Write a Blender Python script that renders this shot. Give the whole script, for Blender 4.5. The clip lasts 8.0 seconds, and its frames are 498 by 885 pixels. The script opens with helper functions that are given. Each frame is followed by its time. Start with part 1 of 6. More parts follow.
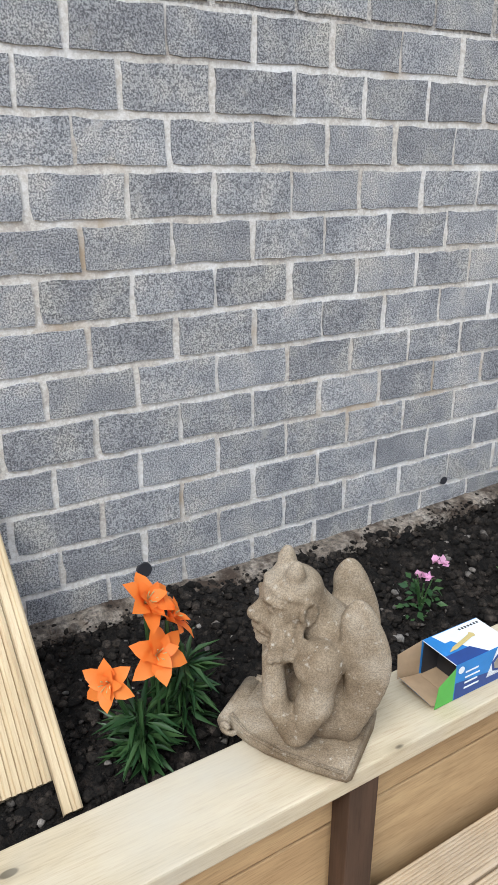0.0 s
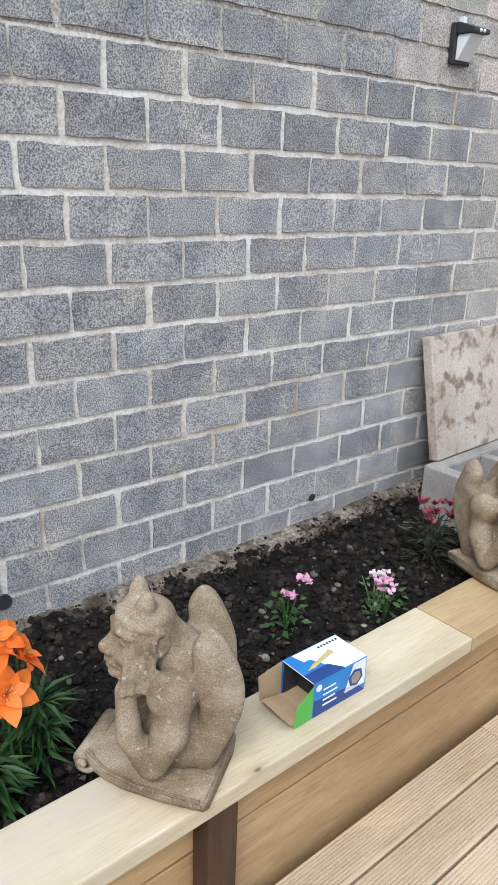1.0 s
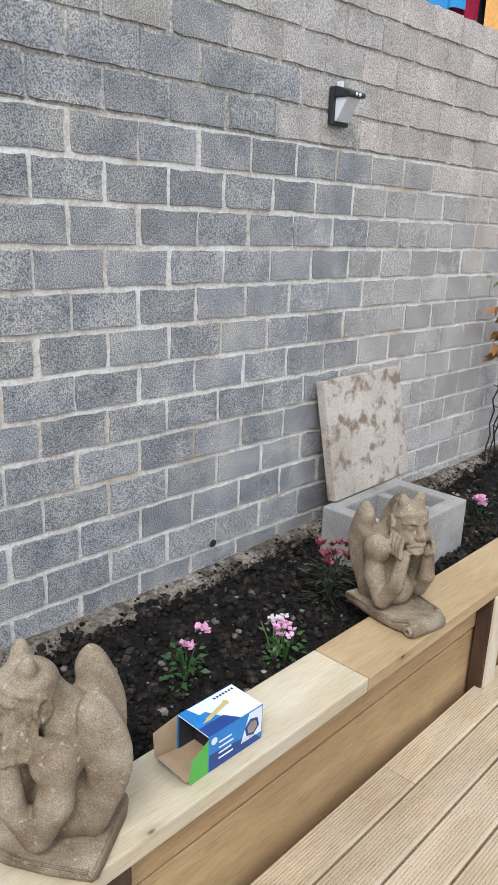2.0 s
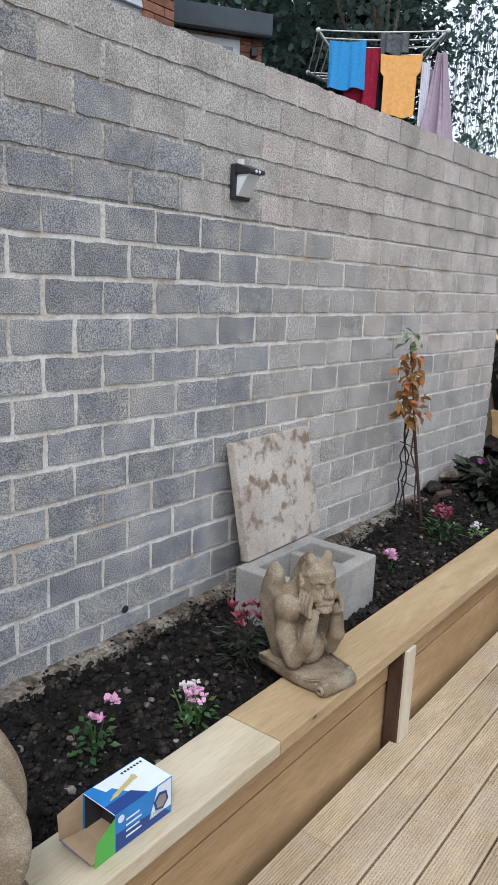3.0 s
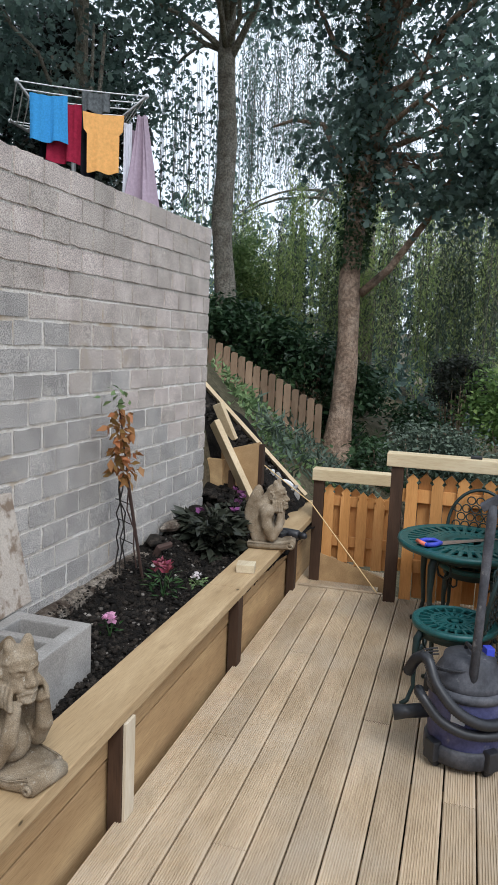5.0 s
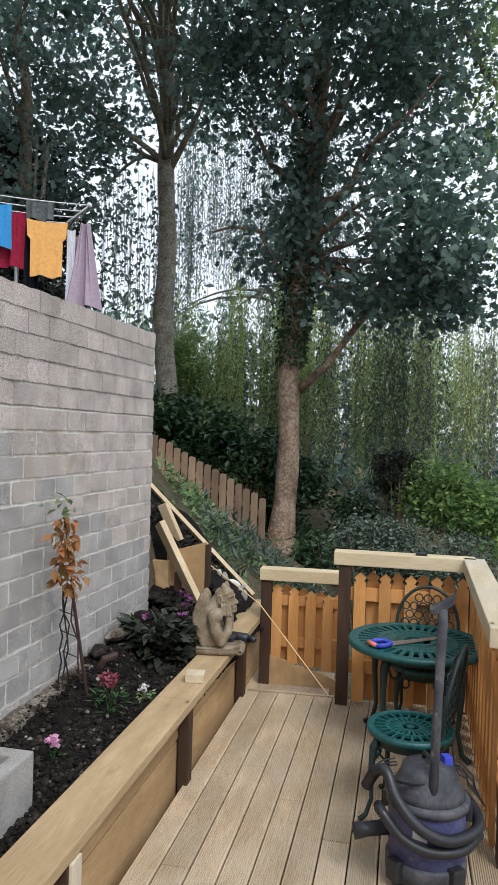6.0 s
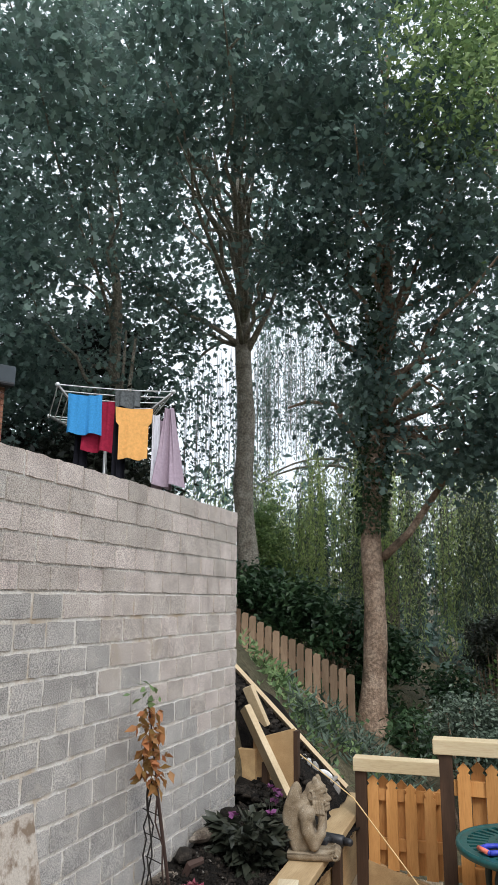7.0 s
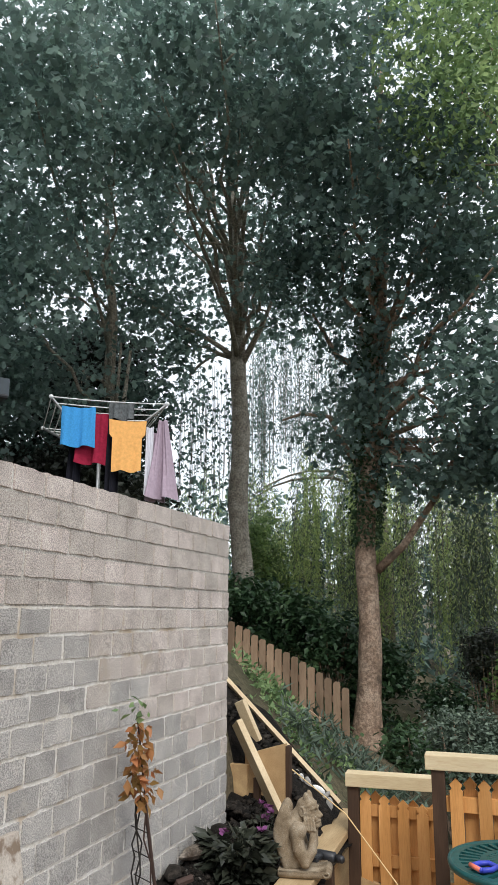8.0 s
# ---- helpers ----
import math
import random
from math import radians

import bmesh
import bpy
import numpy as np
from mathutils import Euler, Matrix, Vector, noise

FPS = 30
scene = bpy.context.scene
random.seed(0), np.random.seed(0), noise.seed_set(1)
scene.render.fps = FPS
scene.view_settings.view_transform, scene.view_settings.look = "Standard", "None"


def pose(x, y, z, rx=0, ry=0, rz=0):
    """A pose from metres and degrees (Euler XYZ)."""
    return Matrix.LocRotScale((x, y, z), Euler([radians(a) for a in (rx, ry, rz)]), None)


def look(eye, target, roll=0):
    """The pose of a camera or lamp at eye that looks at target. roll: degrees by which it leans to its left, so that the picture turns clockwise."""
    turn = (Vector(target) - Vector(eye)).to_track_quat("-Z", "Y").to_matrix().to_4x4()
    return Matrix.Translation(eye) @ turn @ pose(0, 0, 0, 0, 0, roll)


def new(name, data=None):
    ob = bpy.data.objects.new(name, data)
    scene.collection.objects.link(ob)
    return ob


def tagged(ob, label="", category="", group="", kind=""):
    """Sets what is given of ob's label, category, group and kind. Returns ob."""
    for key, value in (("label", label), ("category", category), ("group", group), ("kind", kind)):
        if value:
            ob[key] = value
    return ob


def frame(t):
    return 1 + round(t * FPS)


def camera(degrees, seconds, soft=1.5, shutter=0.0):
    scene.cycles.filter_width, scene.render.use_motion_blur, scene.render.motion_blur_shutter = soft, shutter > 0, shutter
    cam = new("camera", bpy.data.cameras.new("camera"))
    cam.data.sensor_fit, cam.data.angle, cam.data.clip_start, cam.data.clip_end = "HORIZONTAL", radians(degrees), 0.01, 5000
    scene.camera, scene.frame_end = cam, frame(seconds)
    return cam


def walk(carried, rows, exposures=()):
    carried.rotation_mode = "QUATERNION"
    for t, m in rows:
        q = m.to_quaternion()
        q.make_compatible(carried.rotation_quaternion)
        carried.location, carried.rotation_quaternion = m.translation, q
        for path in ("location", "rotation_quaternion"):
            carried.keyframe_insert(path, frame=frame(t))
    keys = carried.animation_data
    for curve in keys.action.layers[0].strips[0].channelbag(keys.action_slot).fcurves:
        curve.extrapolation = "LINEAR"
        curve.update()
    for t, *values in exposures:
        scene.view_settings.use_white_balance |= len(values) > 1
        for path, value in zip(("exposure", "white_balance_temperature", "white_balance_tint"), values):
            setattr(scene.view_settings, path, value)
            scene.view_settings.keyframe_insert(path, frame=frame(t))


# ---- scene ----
cam = camera(37.5, 8.0)
EXPOSURES = [(0.0, 0.75, 5950, 8), (1.5, 0.74, 5950, 8), (3.0, 0.38, 5850, 8), (3.5, 0.36, 5850, 8), (5.0, 0.36, 5950, 8), (6.5, 0.42, 6150, 8), (8.0, 0.53, 6350, 8)]
PATH = [
    (0, (-0.971, -1.649, 1.508), (-0.034, -0.035, 0.788), 0.1),
    (0.5, (-0.936, -1.666, 1.528), (0.095, -0.094, 0.847), 0.8),
    (1, (-0.894, -1.686, 1.539), (0.285, -0.223, 0.853), 2.0),
    (1.5, (-0.871, -1.712, 1.551), (0.41, -0.31, 0.922), 2.1),
    (1.7, (-0.859, -1.721, 1.559), (0.456, -0.345, 0.947), 2.2),
    (3, (-0.829, -1.786, 1.606), (0.696, -0.564, 1.181), 2.5),
    (3.5, (-0.811, -1.818, 1.618), (0.807, -0.702, 1.248), 2.1),
    (4, (-0.742, -1.841, 1.622), (0.95, -0.836, 1.264), 1.8),
    (4.5, (-0.698, -1.872, 1.641), (1.073, -1.001, 1.315), 2.5),
    (5, (-0.702, -1.846, 1.661), (1.18, -1.226, 1.388), 2.5),
    (5.2, (-0.706, -1.819, 1.67), (1.207, -1.278, 1.45), 2.5),
    (6.3, (-0.704, -1.811, 1.751), (1.224, -1.29, 1.845), 0.8),
    (6.5, (-0.723, -1.809, 1.761), (1.18, -1.23, 1.976), 0.7),
    (7, (-0.753, -1.818, 1.799), (1.08, -1.137, 2.218), 0.4),
    (7.5, (-0.744, -1.835, 1.817), (1.08, -1.143, 2.258), 0.3),
    (8, (-0.741, -1.846, 1.809), (1.089, -1.176, 2.259), 0.4),
]
walk(cam, [(t, look(eye, target, roll)) for t, eye, target, roll in PATH], EXPOSURES)

# ---- light ----
SUN_EL, SUN_AZ = 50, 233
world = bpy.data.worlds.new("world")
scene.world = world
world.use_nodes = True
wn = world.node_tree.nodes
sky = wn.new("ShaderNodeTexSky")
sky.sky_type = "NISHITA"
sky.sun_disc = False
sky.sun_elevation, sky.sun_rotation = radians(SUN_EL), radians(SUN_AZ)
sky.dust_density, sky.air_density = 3.0, 1.0
veil = wn.new("ShaderNodeMix")
veil.data_type = "RGBA"
veil.inputs[0].default_value = 0.75
veil.inputs[7].default_value = (10.5, 10.8, 11.4, 1)
world.node_tree.links.new(sky.outputs[0], veil.inputs[6])
world.node_tree.links.new(veil.outputs[2], wn["Background"].inputs["Color"])
wn["Background"].inputs["Strength"].default_value = 0.1

sun_data = bpy.data.lights.new("sun", "SUN")
sun_data.energy, sun_data.angle, sun_data.color = 1.4, radians(20), (1.0, 0.96, 0.9)
sun = new("sun", sun_data)
a, e = radians(SUN_AZ), radians(SUN_EL)
sun.matrix_world = look((0, 0, 0), (-math.sin(a) * math.cos(e), -math.cos(a) * math.cos(e), -math.sin(e)))

# ---- materials ----


def material(name, rough=0.85, metal=0.0, spec=0.3):
    m = bpy.data.materials.new(name)
    m.use_nodes = True
    b = m.node_tree.nodes["Principled BSDF"]
    b.inputs["Roughness"].default_value = rough
    b.inputs["Metallic"].default_value = metal
    b.inputs["Specular IOR Level"].default_value = spec
    return m, m.node_tree.nodes, m.node_tree.links, b


def rgba(c):
    return (*c, 1)


def ramp(nodes, stops):
    r = nodes.new("ShaderNodeValToRGB")
    el = r.color_ramp.elements
    while len(el) < len(stops):
        el.new(0.5)
    for x, (p, c) in zip(el, stops):
        x.position, x.color = p, rgba(c)
    return r


def grain(nodes, links, scale, stretch=(1, 1, 1), detail=5, rough=0.6, turn=0):
    geo = nodes.new("ShaderNodeNewGeometry")
    mp = nodes.new("ShaderNodeMapping")
    mp.inputs["Scale"].default_value = stretch
    mp.inputs["Rotation"].default_value = (0, 0, radians(turn))
    n = nodes.new("ShaderNodeTexNoise")
    n.inputs["Scale"].default_value = scale
    n.inputs["Detail"].default_value = detail
    n.inputs["Roughness"].default_value = rough
    links.new(geo.outputs["Position"], mp.inputs["Vector"])
    links.new(mp.outputs[0], n.inputs["Vector"])
    return n


def mixed(nodes, links, mode, fac, x, y):
    """x and y: sockets or colours; fac: socket or number."""
    m = nodes.new("ShaderNodeMix")
    m.data_type, m.blend_type = "RGBA", mode
    for k, v in ((0, fac), (6, x), (7, y)):
        if isinstance(v, (int, float)):
            m.inputs[k].default_value = v
        elif isinstance(v, tuple):
            m.inputs[k].default_value = rgba(v)
        else:
            links.new(v, m.inputs[k])
    return m.outputs[2]


def bumped(nodes, links, bsdf, height, strength, distance):
    b = nodes.new("ShaderNodeBump")
    b.inputs["Strength"].default_value, b.inputs["Distance"].default_value = strength, distance
    links.new(height, b.inputs["Height"])
    links.new(b.outputs[0], bsdf.inputs["Normal"])


def vary(nodes, links, colour, spread, island=False, hue=0.0):
    """Brightness by piece."""
    if island:
        r = nodes.new("ShaderNodeNewGeometry").outputs["Random Per Island"]
    else:
        r = nodes.new("ShaderNodeObjectInfo").outputs["Random"]
    h = nodes.new("ShaderNodeHueSaturation")
    mr = nodes.new("ShaderNodeMapRange")
    mr.inputs["To Min"].default_value, mr.inputs["To Max"].default_value = 1 - spread, 1 + spread
    links.new(r, mr.inputs["Value"])
    links.new(mr.outputs[0], h.inputs["Value"])
    if hue:
        m2 = nodes.new("ShaderNodeMapRange")
        m2.inputs["To Min"].default_value, m2.inputs["To Max"].default_value = 0.5 + hue, 0.5 - hue
        links.new(r, m2.inputs["Value"])
        links.new(m2.outputs[0], h.inputs["Hue"])
    links.new(colour, h.inputs["Color"])
    return h.outputs[0]


def stony(name, dark, mid, light, coarse=6, fine=140, rough=0.9, bump=0.5, depth=0.004, spread=0.0, island=False, speck=0.35, stain=None, hue=0.0, hard=0.12):
    m, n, l, b = material(name, rough, 0, 0.25)
    g1, g2 = grain(n, l, coarse), grain(n, l, fine, detail=3, rough=0.7)
    c1 = ramp(n, [(0.3, dark), (0.5, mid), (0.7, light)])
    l.new(g1.outputs[0], c1.inputs[0])
    c2 = ramp(n, [(0.5 - hard, (0.1, 0.1, 0.11)), (0.5, (0.5, 0.5, 0.5)), (0.5 + hard, (0.9, 0.89, 0.87))])
    l.new(g2.outputs[0], c2.inputs[0])
    col = mixed(n, l, "OVERLAY", speck, c1.outputs[0], c2.outputs[0])
    if stain:
        g3 = grain(n, l, stain[1], detail=6)
        s = ramp(n, [(stain[2], (0, 0, 0)), (stain[2] + 0.12, (1, 1, 1))])
        l.new(g3.outputs[0], s.inputs[0])
        col = mixed(n, l, "MIX", s.outputs[0], col, stain[0])
    if spread:
        col = vary(n, l, col, spread, island, hue)
    l.new(col, b.inputs["Base Color"])
    bumped(n, l, b, g2.outputs[0], bump, depth)
    return m


def wooden(name, dark, light, stretch, rough=0.7, spread=0.12, island=False, knots=True, scale=1.0, bump=0.25, weather=None, figure=0.55):
    """Sawn timber: broad colour drift, long fine grain lines, scattered knots."""
    m, n, l, b = material(name, rough, 0, 0.25)
    drift = grain(n, l, 2.2 * scale, tuple(max(1.0, q / 6) for q in stretch), 4, 0.55)
    lines = grain(n, l, 9.0 * scale, stretch, 6, 0.7)
    mid = tuple((x + y) / 2 for x, y in zip(dark, light))
    c = ramp(n, [(0.32, tuple((x + y) / 2 for x, y in zip(dark, mid))), (0.5, mid), (0.68, light)])
    l.new(drift.outputs[0], c.inputs[0])
    c2 = ramp(n, [(0.3, (0.3, 0.28, 0.26)), (0.5, (0.5, 0.5, 0.5)), (0.7, (0.6, 0.6, 0.59))])
    l.new(lines.outputs[0], c2.inputs[0])
    col = mixed(n, l, "OVERLAY", figure, c.outputs[0], c2.outputs[0])
    if knots:
        geo = n.new("ShaderNodeNewGeometry")
        mp = n.new("ShaderNodeMapping")
        mp.inputs["Scale"].default_value = tuple(max(0.5, min(1, q / 8)) for q in stretch)
        v = n.new("ShaderNodeTexVoronoi")
        v.inputs["Scale"].default_value = 6.0
        l.new(geo.outputs["Position"], mp.inputs["Vector"])
        l.new(mp.outputs[0], v.inputs["Vector"])
        ring = ramp(n, [(0.06, (0.5, 0.5, 0.5)), (0.13, (0, 0, 0))])
        l.new(v.outputs["Distance"], ring.inputs[0])
        col = mixed(n, l, "MIX", ring.outputs[0], col, tuple(x * 0.8 for x in dark))
        k = ramp(n, [(0.04, (1, 1, 1)), (0.055, (0, 0, 0))])
        l.new(v.outputs["Distance"], k.inputs[0])
        col = mixed(n, l, "MIX", k.outputs[0], col, tuple(x * 0.3 for x in dark))
    if weather:
        g3 = grain(n, l, 2.5, (1, 1, 1), 5)
        w = ramp(n, [(0.45, (0, 0, 0)), (0.75, (0.8, 0.8, 0.8))])
        l.new(g3.outputs[0], w.inputs[0])
        col = mixed(n, l, "MIX", w.outputs[0], col, weather)
    if spread:
        col = vary(n, l, col, spread, island)
    l.new(col, b.inputs["Base Color"])
    bumped(n, l, b, lines.outputs[0], bump, 0.0015)
    return m


def leafy(name, c1, c2, spread=0.35, rough=0.5, through_light=0.3, hue=0.02):
    m, n, l, b = material(name, rough, 0, 0.35)
    g = grain(n, l, 0.9, detail=3)
    c = ramp(n, [(0.35, c1), (0.65, c2)])
    l.new(g.outputs[0], c.inputs[0])
    col = vary(n, l, c.outputs[0], spread, True, hue)
    l.new(col, b.inputs["Base Color"])
    t = n.new("ShaderNodeBsdfTranslucent")
    l.new(col, t.inputs["Color"])
    mx = n.new("ShaderNodeMixShader")
    mx.inputs[0].default_value = through_light
    l.new(b.outputs[0], mx.inputs[1])
    l.new(t.outputs[0], mx.inputs[2])
    l.new(mx.outputs[0], n["Material Output"].inputs["Surface"])
    return m


def plain(name, c, rough=0.5, metal=0.0, spec=0.4, vary_by=0.12, scale=25, bump=0.1):
    m, n, l, b = material(name, rough, metal, spec)
    g = grain(n, l, scale)
    r = ramp(n, [(0.3, tuple(x * (1 - vary_by) for x in c)), (0.7, tuple(min(1, x * (1 + vary_by)) for x in c))])
    l.new(g.outputs[0], r.inputs[0])
    l.new(r.outputs[0], b.inputs["Base Color"])
    bumped(n, l, b, g.outputs[0], bump, 0.002)
    return m


M_BLOCK = stony("dark_block", (0.225, 0.23, 0.245), (0.33, 0.331, 0.336), (0.47, 0.45, 0.415), 7, 250, bump=1.0, depth=0.005, spread=0.14, speck=0.66, hue=0.012, hard=0.085, stain=((0.46, 0.435, 0.4), 11, 0.62))
M_PALE = stony("pale_block", (0.34, 0.312, 0.285), (0.46, 0.428, 0.397), (0.56, 0.525, 0.485), 7, 230, bump=1.0, depth=0.005, spread=0.1, speck=0.52, hue=0.006, hard=0.09)
M_BLOCK_I = stony("dark_block_far", (0.315, 0.297, 0.283), (0.4, 0.38, 0.36), (0.48, 0.452, 0.424), 6, 180, bump=0.9, depth=0.005, spread=0.13, island=True, speck=0.52, hard=0.1, stain=((0.5, 0.46, 0.415), 8, 0.6))
M_PALE_I = stony("pale_block_far", (0.385, 0.335, 0.305), (0.495, 0.438, 0.4), (0.59, 0.53, 0.485), 6, 165, bump=1.0, depth=0.005, spread=0.14, island=True, speck=0.46, hue=0.01, hard=0.1, stain=((0.44, 0.37, 0.305), 3.5, 0.6))
M_RAKED = stony("raked_mortar", (0.34, 0.31, 0.275), (0.48, 0.45, 0.41), (0.6, 0.57, 0.53), 6, 120, bump=0.8, depth=0.006, speck=0.5)
M_MORTAR = stony("mortar", (0.44, 0.39, 0.33), (0.61, 0.575, 0.525), (0.71, 0.69, 0.66), 5, 120, bump=0.5, depth=0.003, speck=0.3, stain=((0.42, 0.33, 0.235), 3.2, 0.56))
M_FOOTING = stony("footing", (0.095, 0.077, 0.06), (0.18, 0.15, 0.12), (0.3, 0.265, 0.225), 9, 70, bump=1.0, depth=0.015, speck=0.6, stain=((0.06, 0.043, 0.032), 8, 0.49))
M_STATUE = stony("weathered_stone", (0.15, 0.108, 0.066), (0.26, 0.205, 0.14), (0.37, 0.315, 0.24), 10, 330, bump=0.5, depth=0.0012, speck=0.3, hard=0.1, stain=((0.43, 0.39, 0.32), 75, 0.6))
M_TROUGH = stony("trough_concrete", (0.225, 0.213, 0.2), (0.305, 0.29, 0.272), (0.385, 0.37, 0.35), 5, 160, bump=0.5, depth=0.003, speck=0.2)
M_SLAB = stony("stained_slab", (0.33, 0.275, 0.228), (0.44, 0.386, 0.333), (0.52, 0.47, 0.412), 4, 140, bump=0.5, depth=0.003, speck=0.18, stain=((0.22, 0.165, 0.122), 15.0, 0.515))
M_SOIL = stony("soil", (0.0045, 0.0037, 0.003), (0.01, 0.008, 0.0064), (0.026, 0.02, 0.016), 14, 90, rough=0.95, bump=1.0, depth=0.02, speck=0.7, hard=0.08)
M_CLOD = stony("clods", (0.005, 0.0043, 0.0036), (0.016, 0.013, 0.0104), (0.046, 0.037, 0.03), 22, 160, rough=0.95, bump=1.0, depth=0.006, spread=0.75, island=True, speck=0.6)
M_PEBBLE = stony("pebbles", (0.07, 0.06, 0.05), (0.14, 0.125, 0.11), (0.27, 0.25, 0.225), 14, 120, bump=0.5, depth=0.002, spread=0.6, island=True, speck=0.4)
M_GROUND = stony("hill_ground", (0.05, 0.05, 0.025), (0.085, 0.075, 0.045), (0.15, 0.115, 0.075), 1.5, 30, rough=0.95, bump=0.8, depth=0.03, speck=0.4)
M_BRICK = stony("red_brick", (0.2, 0.085, 0.055), (0.29, 0.13, 0.085), (0.36, 0.19, 0.13), 6, 90, bump=0.3, depth=0.002, spread=0.25, speck=0.3)
M_CAP_NEW = wooden("fresh_pine", (0.45, 0.365, 0.235), (0.64, 0.55, 0.39), (1.6, 30, 30), spread=0.03, weather=(0.54, 0.5, 0.41), figure=0.55)
M_CAP = wooden("planed_pine", (0.35, 0.24, 0.125), (0.52, 0.385, 0.225), (1.4, 28, 28), spread=0.05, figure=0.6)
M_SLEEPER = wooden("sleeper_board", (0.33, 0.205, 0.1), (0.53, 0.365, 0.19), (1.3, 24, 24), spread=0.12, figure=0.7)
M_SPARE = wooden("new_board", (0.46, 0.35, 0.2), (0.65, 0.53, 0.35), (26, 1.6, 1.6), spread=0.03)
M_POST = wooden("stained_post", (0.035, 0.021, 0.014), (0.09, 0.052, 0.033), (22, 22, 1.2), spread=0.12, knots=False)
M_LATH = wooden("pale_lath", (0.55, 0.46, 0.33), (0.7, 0.62, 0.49), (26, 26, 1.4), spread=0.02, knots=False)
M_DECK = wooden("grooved_decking", (0.365, 0.275, 0.175), (0.56, 0.44, 0.3), (1.0, 20, 20), spread=0.15, knots=False, weather=(0.5, 0.42, 0.32), figure=0.75)
M_PICKET = wooden("orange_picket", (0.46, 0.21, 0.06), (0.68, 0.355, 0.13), (24, 24, 1.5), spread=0.16)
M_RAILCAP = wooden("rail_cap", (0.53, 0.42, 0.25), (0.68, 0.57, 0.38), (20, 1.2, 20), spread=0.04)
M_OLDFENCE = wooden("old_fence", (0.19, 0.125, 0.08), (0.32, 0.225, 0.15), (14, 14, 1.2), spread=0.3, knots=False)
M_PLANK = wooden("rough_plank", (0.47, 0.36, 0.22), (0.62, 0.5, 0.33), (9, 9, 9), spread=0.06)
M_BARK1 = stony("grey_bark", (0.2, 0.17, 0.135), (0.33, 0.295, 0.24), (0.44, 0.4, 0.34), 6, 35, bump=0.9, depth=0.02, speck=0.5, stain=((0.1, 0.105, 0.065), 3, 0.58))
M_BARK2 = stony("brown_bark", (0.19, 0.125, 0.085), (0.33, 0.235, 0.17), (0.44, 0.335, 0.25), 5, 22, bump=1.0, depth=0.025, speck=0.4, stain=((0.1, 0.075, 0.055), 3, 0.57))
M_LEAF1 = leafy("maple_leaf", (0.125, 0.195, 0.17), (0.295, 0.4, 0.35), rough=0.38, through_light=0.5)
M_LEAF2 = leafy("dark_leaf", (0.085, 0.14, 0.125), (0.21, 0.3, 0.255), rough=0.38, through_light=0.48)
M_LEAF_R = leafy("light_leaf", (0.2, 0.3, 0.13), (0.34, 0.46, 0.2), rough=0.42, through_light=0.5)
M_WILLOW = leafy("willow_leaf", (0.36, 0.46, 0.17), (0.6, 0.7, 0.32), rough=0.42, through_light=0.55)
M_HEDGE = leafy("hedge_leaf", (0.03, 0.065, 0.03), (0.06, 0.11, 0.045), rough=0.42, through_light=0.2)
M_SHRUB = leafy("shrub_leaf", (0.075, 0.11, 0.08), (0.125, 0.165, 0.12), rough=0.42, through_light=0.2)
M_WEED = leafy("weed_leaf", (0.13, 0.21, 0.085), (0.22, 0.31, 0.14), rough=0.42, through_light=0.35)
M_BRIGHT = leafy("bright_leaf", (0.13, 0.23, 0.07), (0.22, 0.34, 0.11), through_light=0.45)
M_LILYLEAF = leafy("lily_leaf", (0.03, 0.075, 0.025), (0.055, 0.12, 0.04), rough=0.35, through_light=0.2)
M_DARKPLANT = leafy("bronze_leaf", (0.02, 0.025, 0.02), (0.04, 0.045, 0.032), rough=0.35, through_light=0.1)
M_DRY = leafy("dry_leaf", (0.28, 0.13, 0.045), (0.42, 0.22, 0.08), through_light=0.3)
M_ORANGE = leafy("orange_petal", (0.85, 0.22, 0.03), (0.93, 0.36, 0.09), spread=0.2, hue=0.008, through_light=0.3)
M_PINK = leafy("pink_petal", (0.68, 0.3, 0.5), (0.78, 0.48, 0.64), spread=0.2, hue=0.015, through_light=0.25)
M_WHITEPETAL = leafy("pale_petal", (0.7, 0.62, 0.62), (0.8, 0.74, 0.74), spread=0.1, through_light=0.25)
M_CRIMSON = leafy("crimson_petal", (0.17, 0.03, 0.05), (0.3, 0.075, 0.1), spread=0.35, through_light=0.2)
M_VIOLET = leafy("violet_petal", (0.13, 0.04, 0.12), (0.22, 0.07, 0.19), spread=0.2, through_light=0.2)
M_GREENIRON = plain("verdigris_paint", (0.012, 0.085, 0.085), 0.45, 0.0, 0.5, 0.3, 40)
M_DARKIRON = plain("dark_green_paint", (0.012, 0.03, 0.03), 0.45, 0.0, 0.5, 0.3, 40)
M_BLACK = plain("black_plastic", (0.022, 0.023, 0.027), 0.42, 0, 0.5, 0.3, 60)
M_NAVY = stony("navy_drum", (0.055, 0.058, 0.135), (0.08, 0.083, 0.18), (0.13, 0.132, 0.23), 6, 60, rough=0.5, bump=0.1, depth=0.001, speck=0.2, stain=((0.27, 0.265, 0.27), 13, 0.6))
M_DUSTY = stony("dusty_plastic", (0.035, 0.036, 0.043), (0.065, 0.067, 0.077), (0.12, 0.12, 0.133), 8, 60, rough=0.55, bump=0.1, depth=0.001, speck=0.2, stain=((0.26, 0.26, 0.26), 18, 0.64))
M_BLUEPL = plain("blue_plastic", (0.05, 0.07, 0.5), 0.4)
M_REDPL = plain("coral_plastic", (0.8, 0.2, 0.13), 0.4)
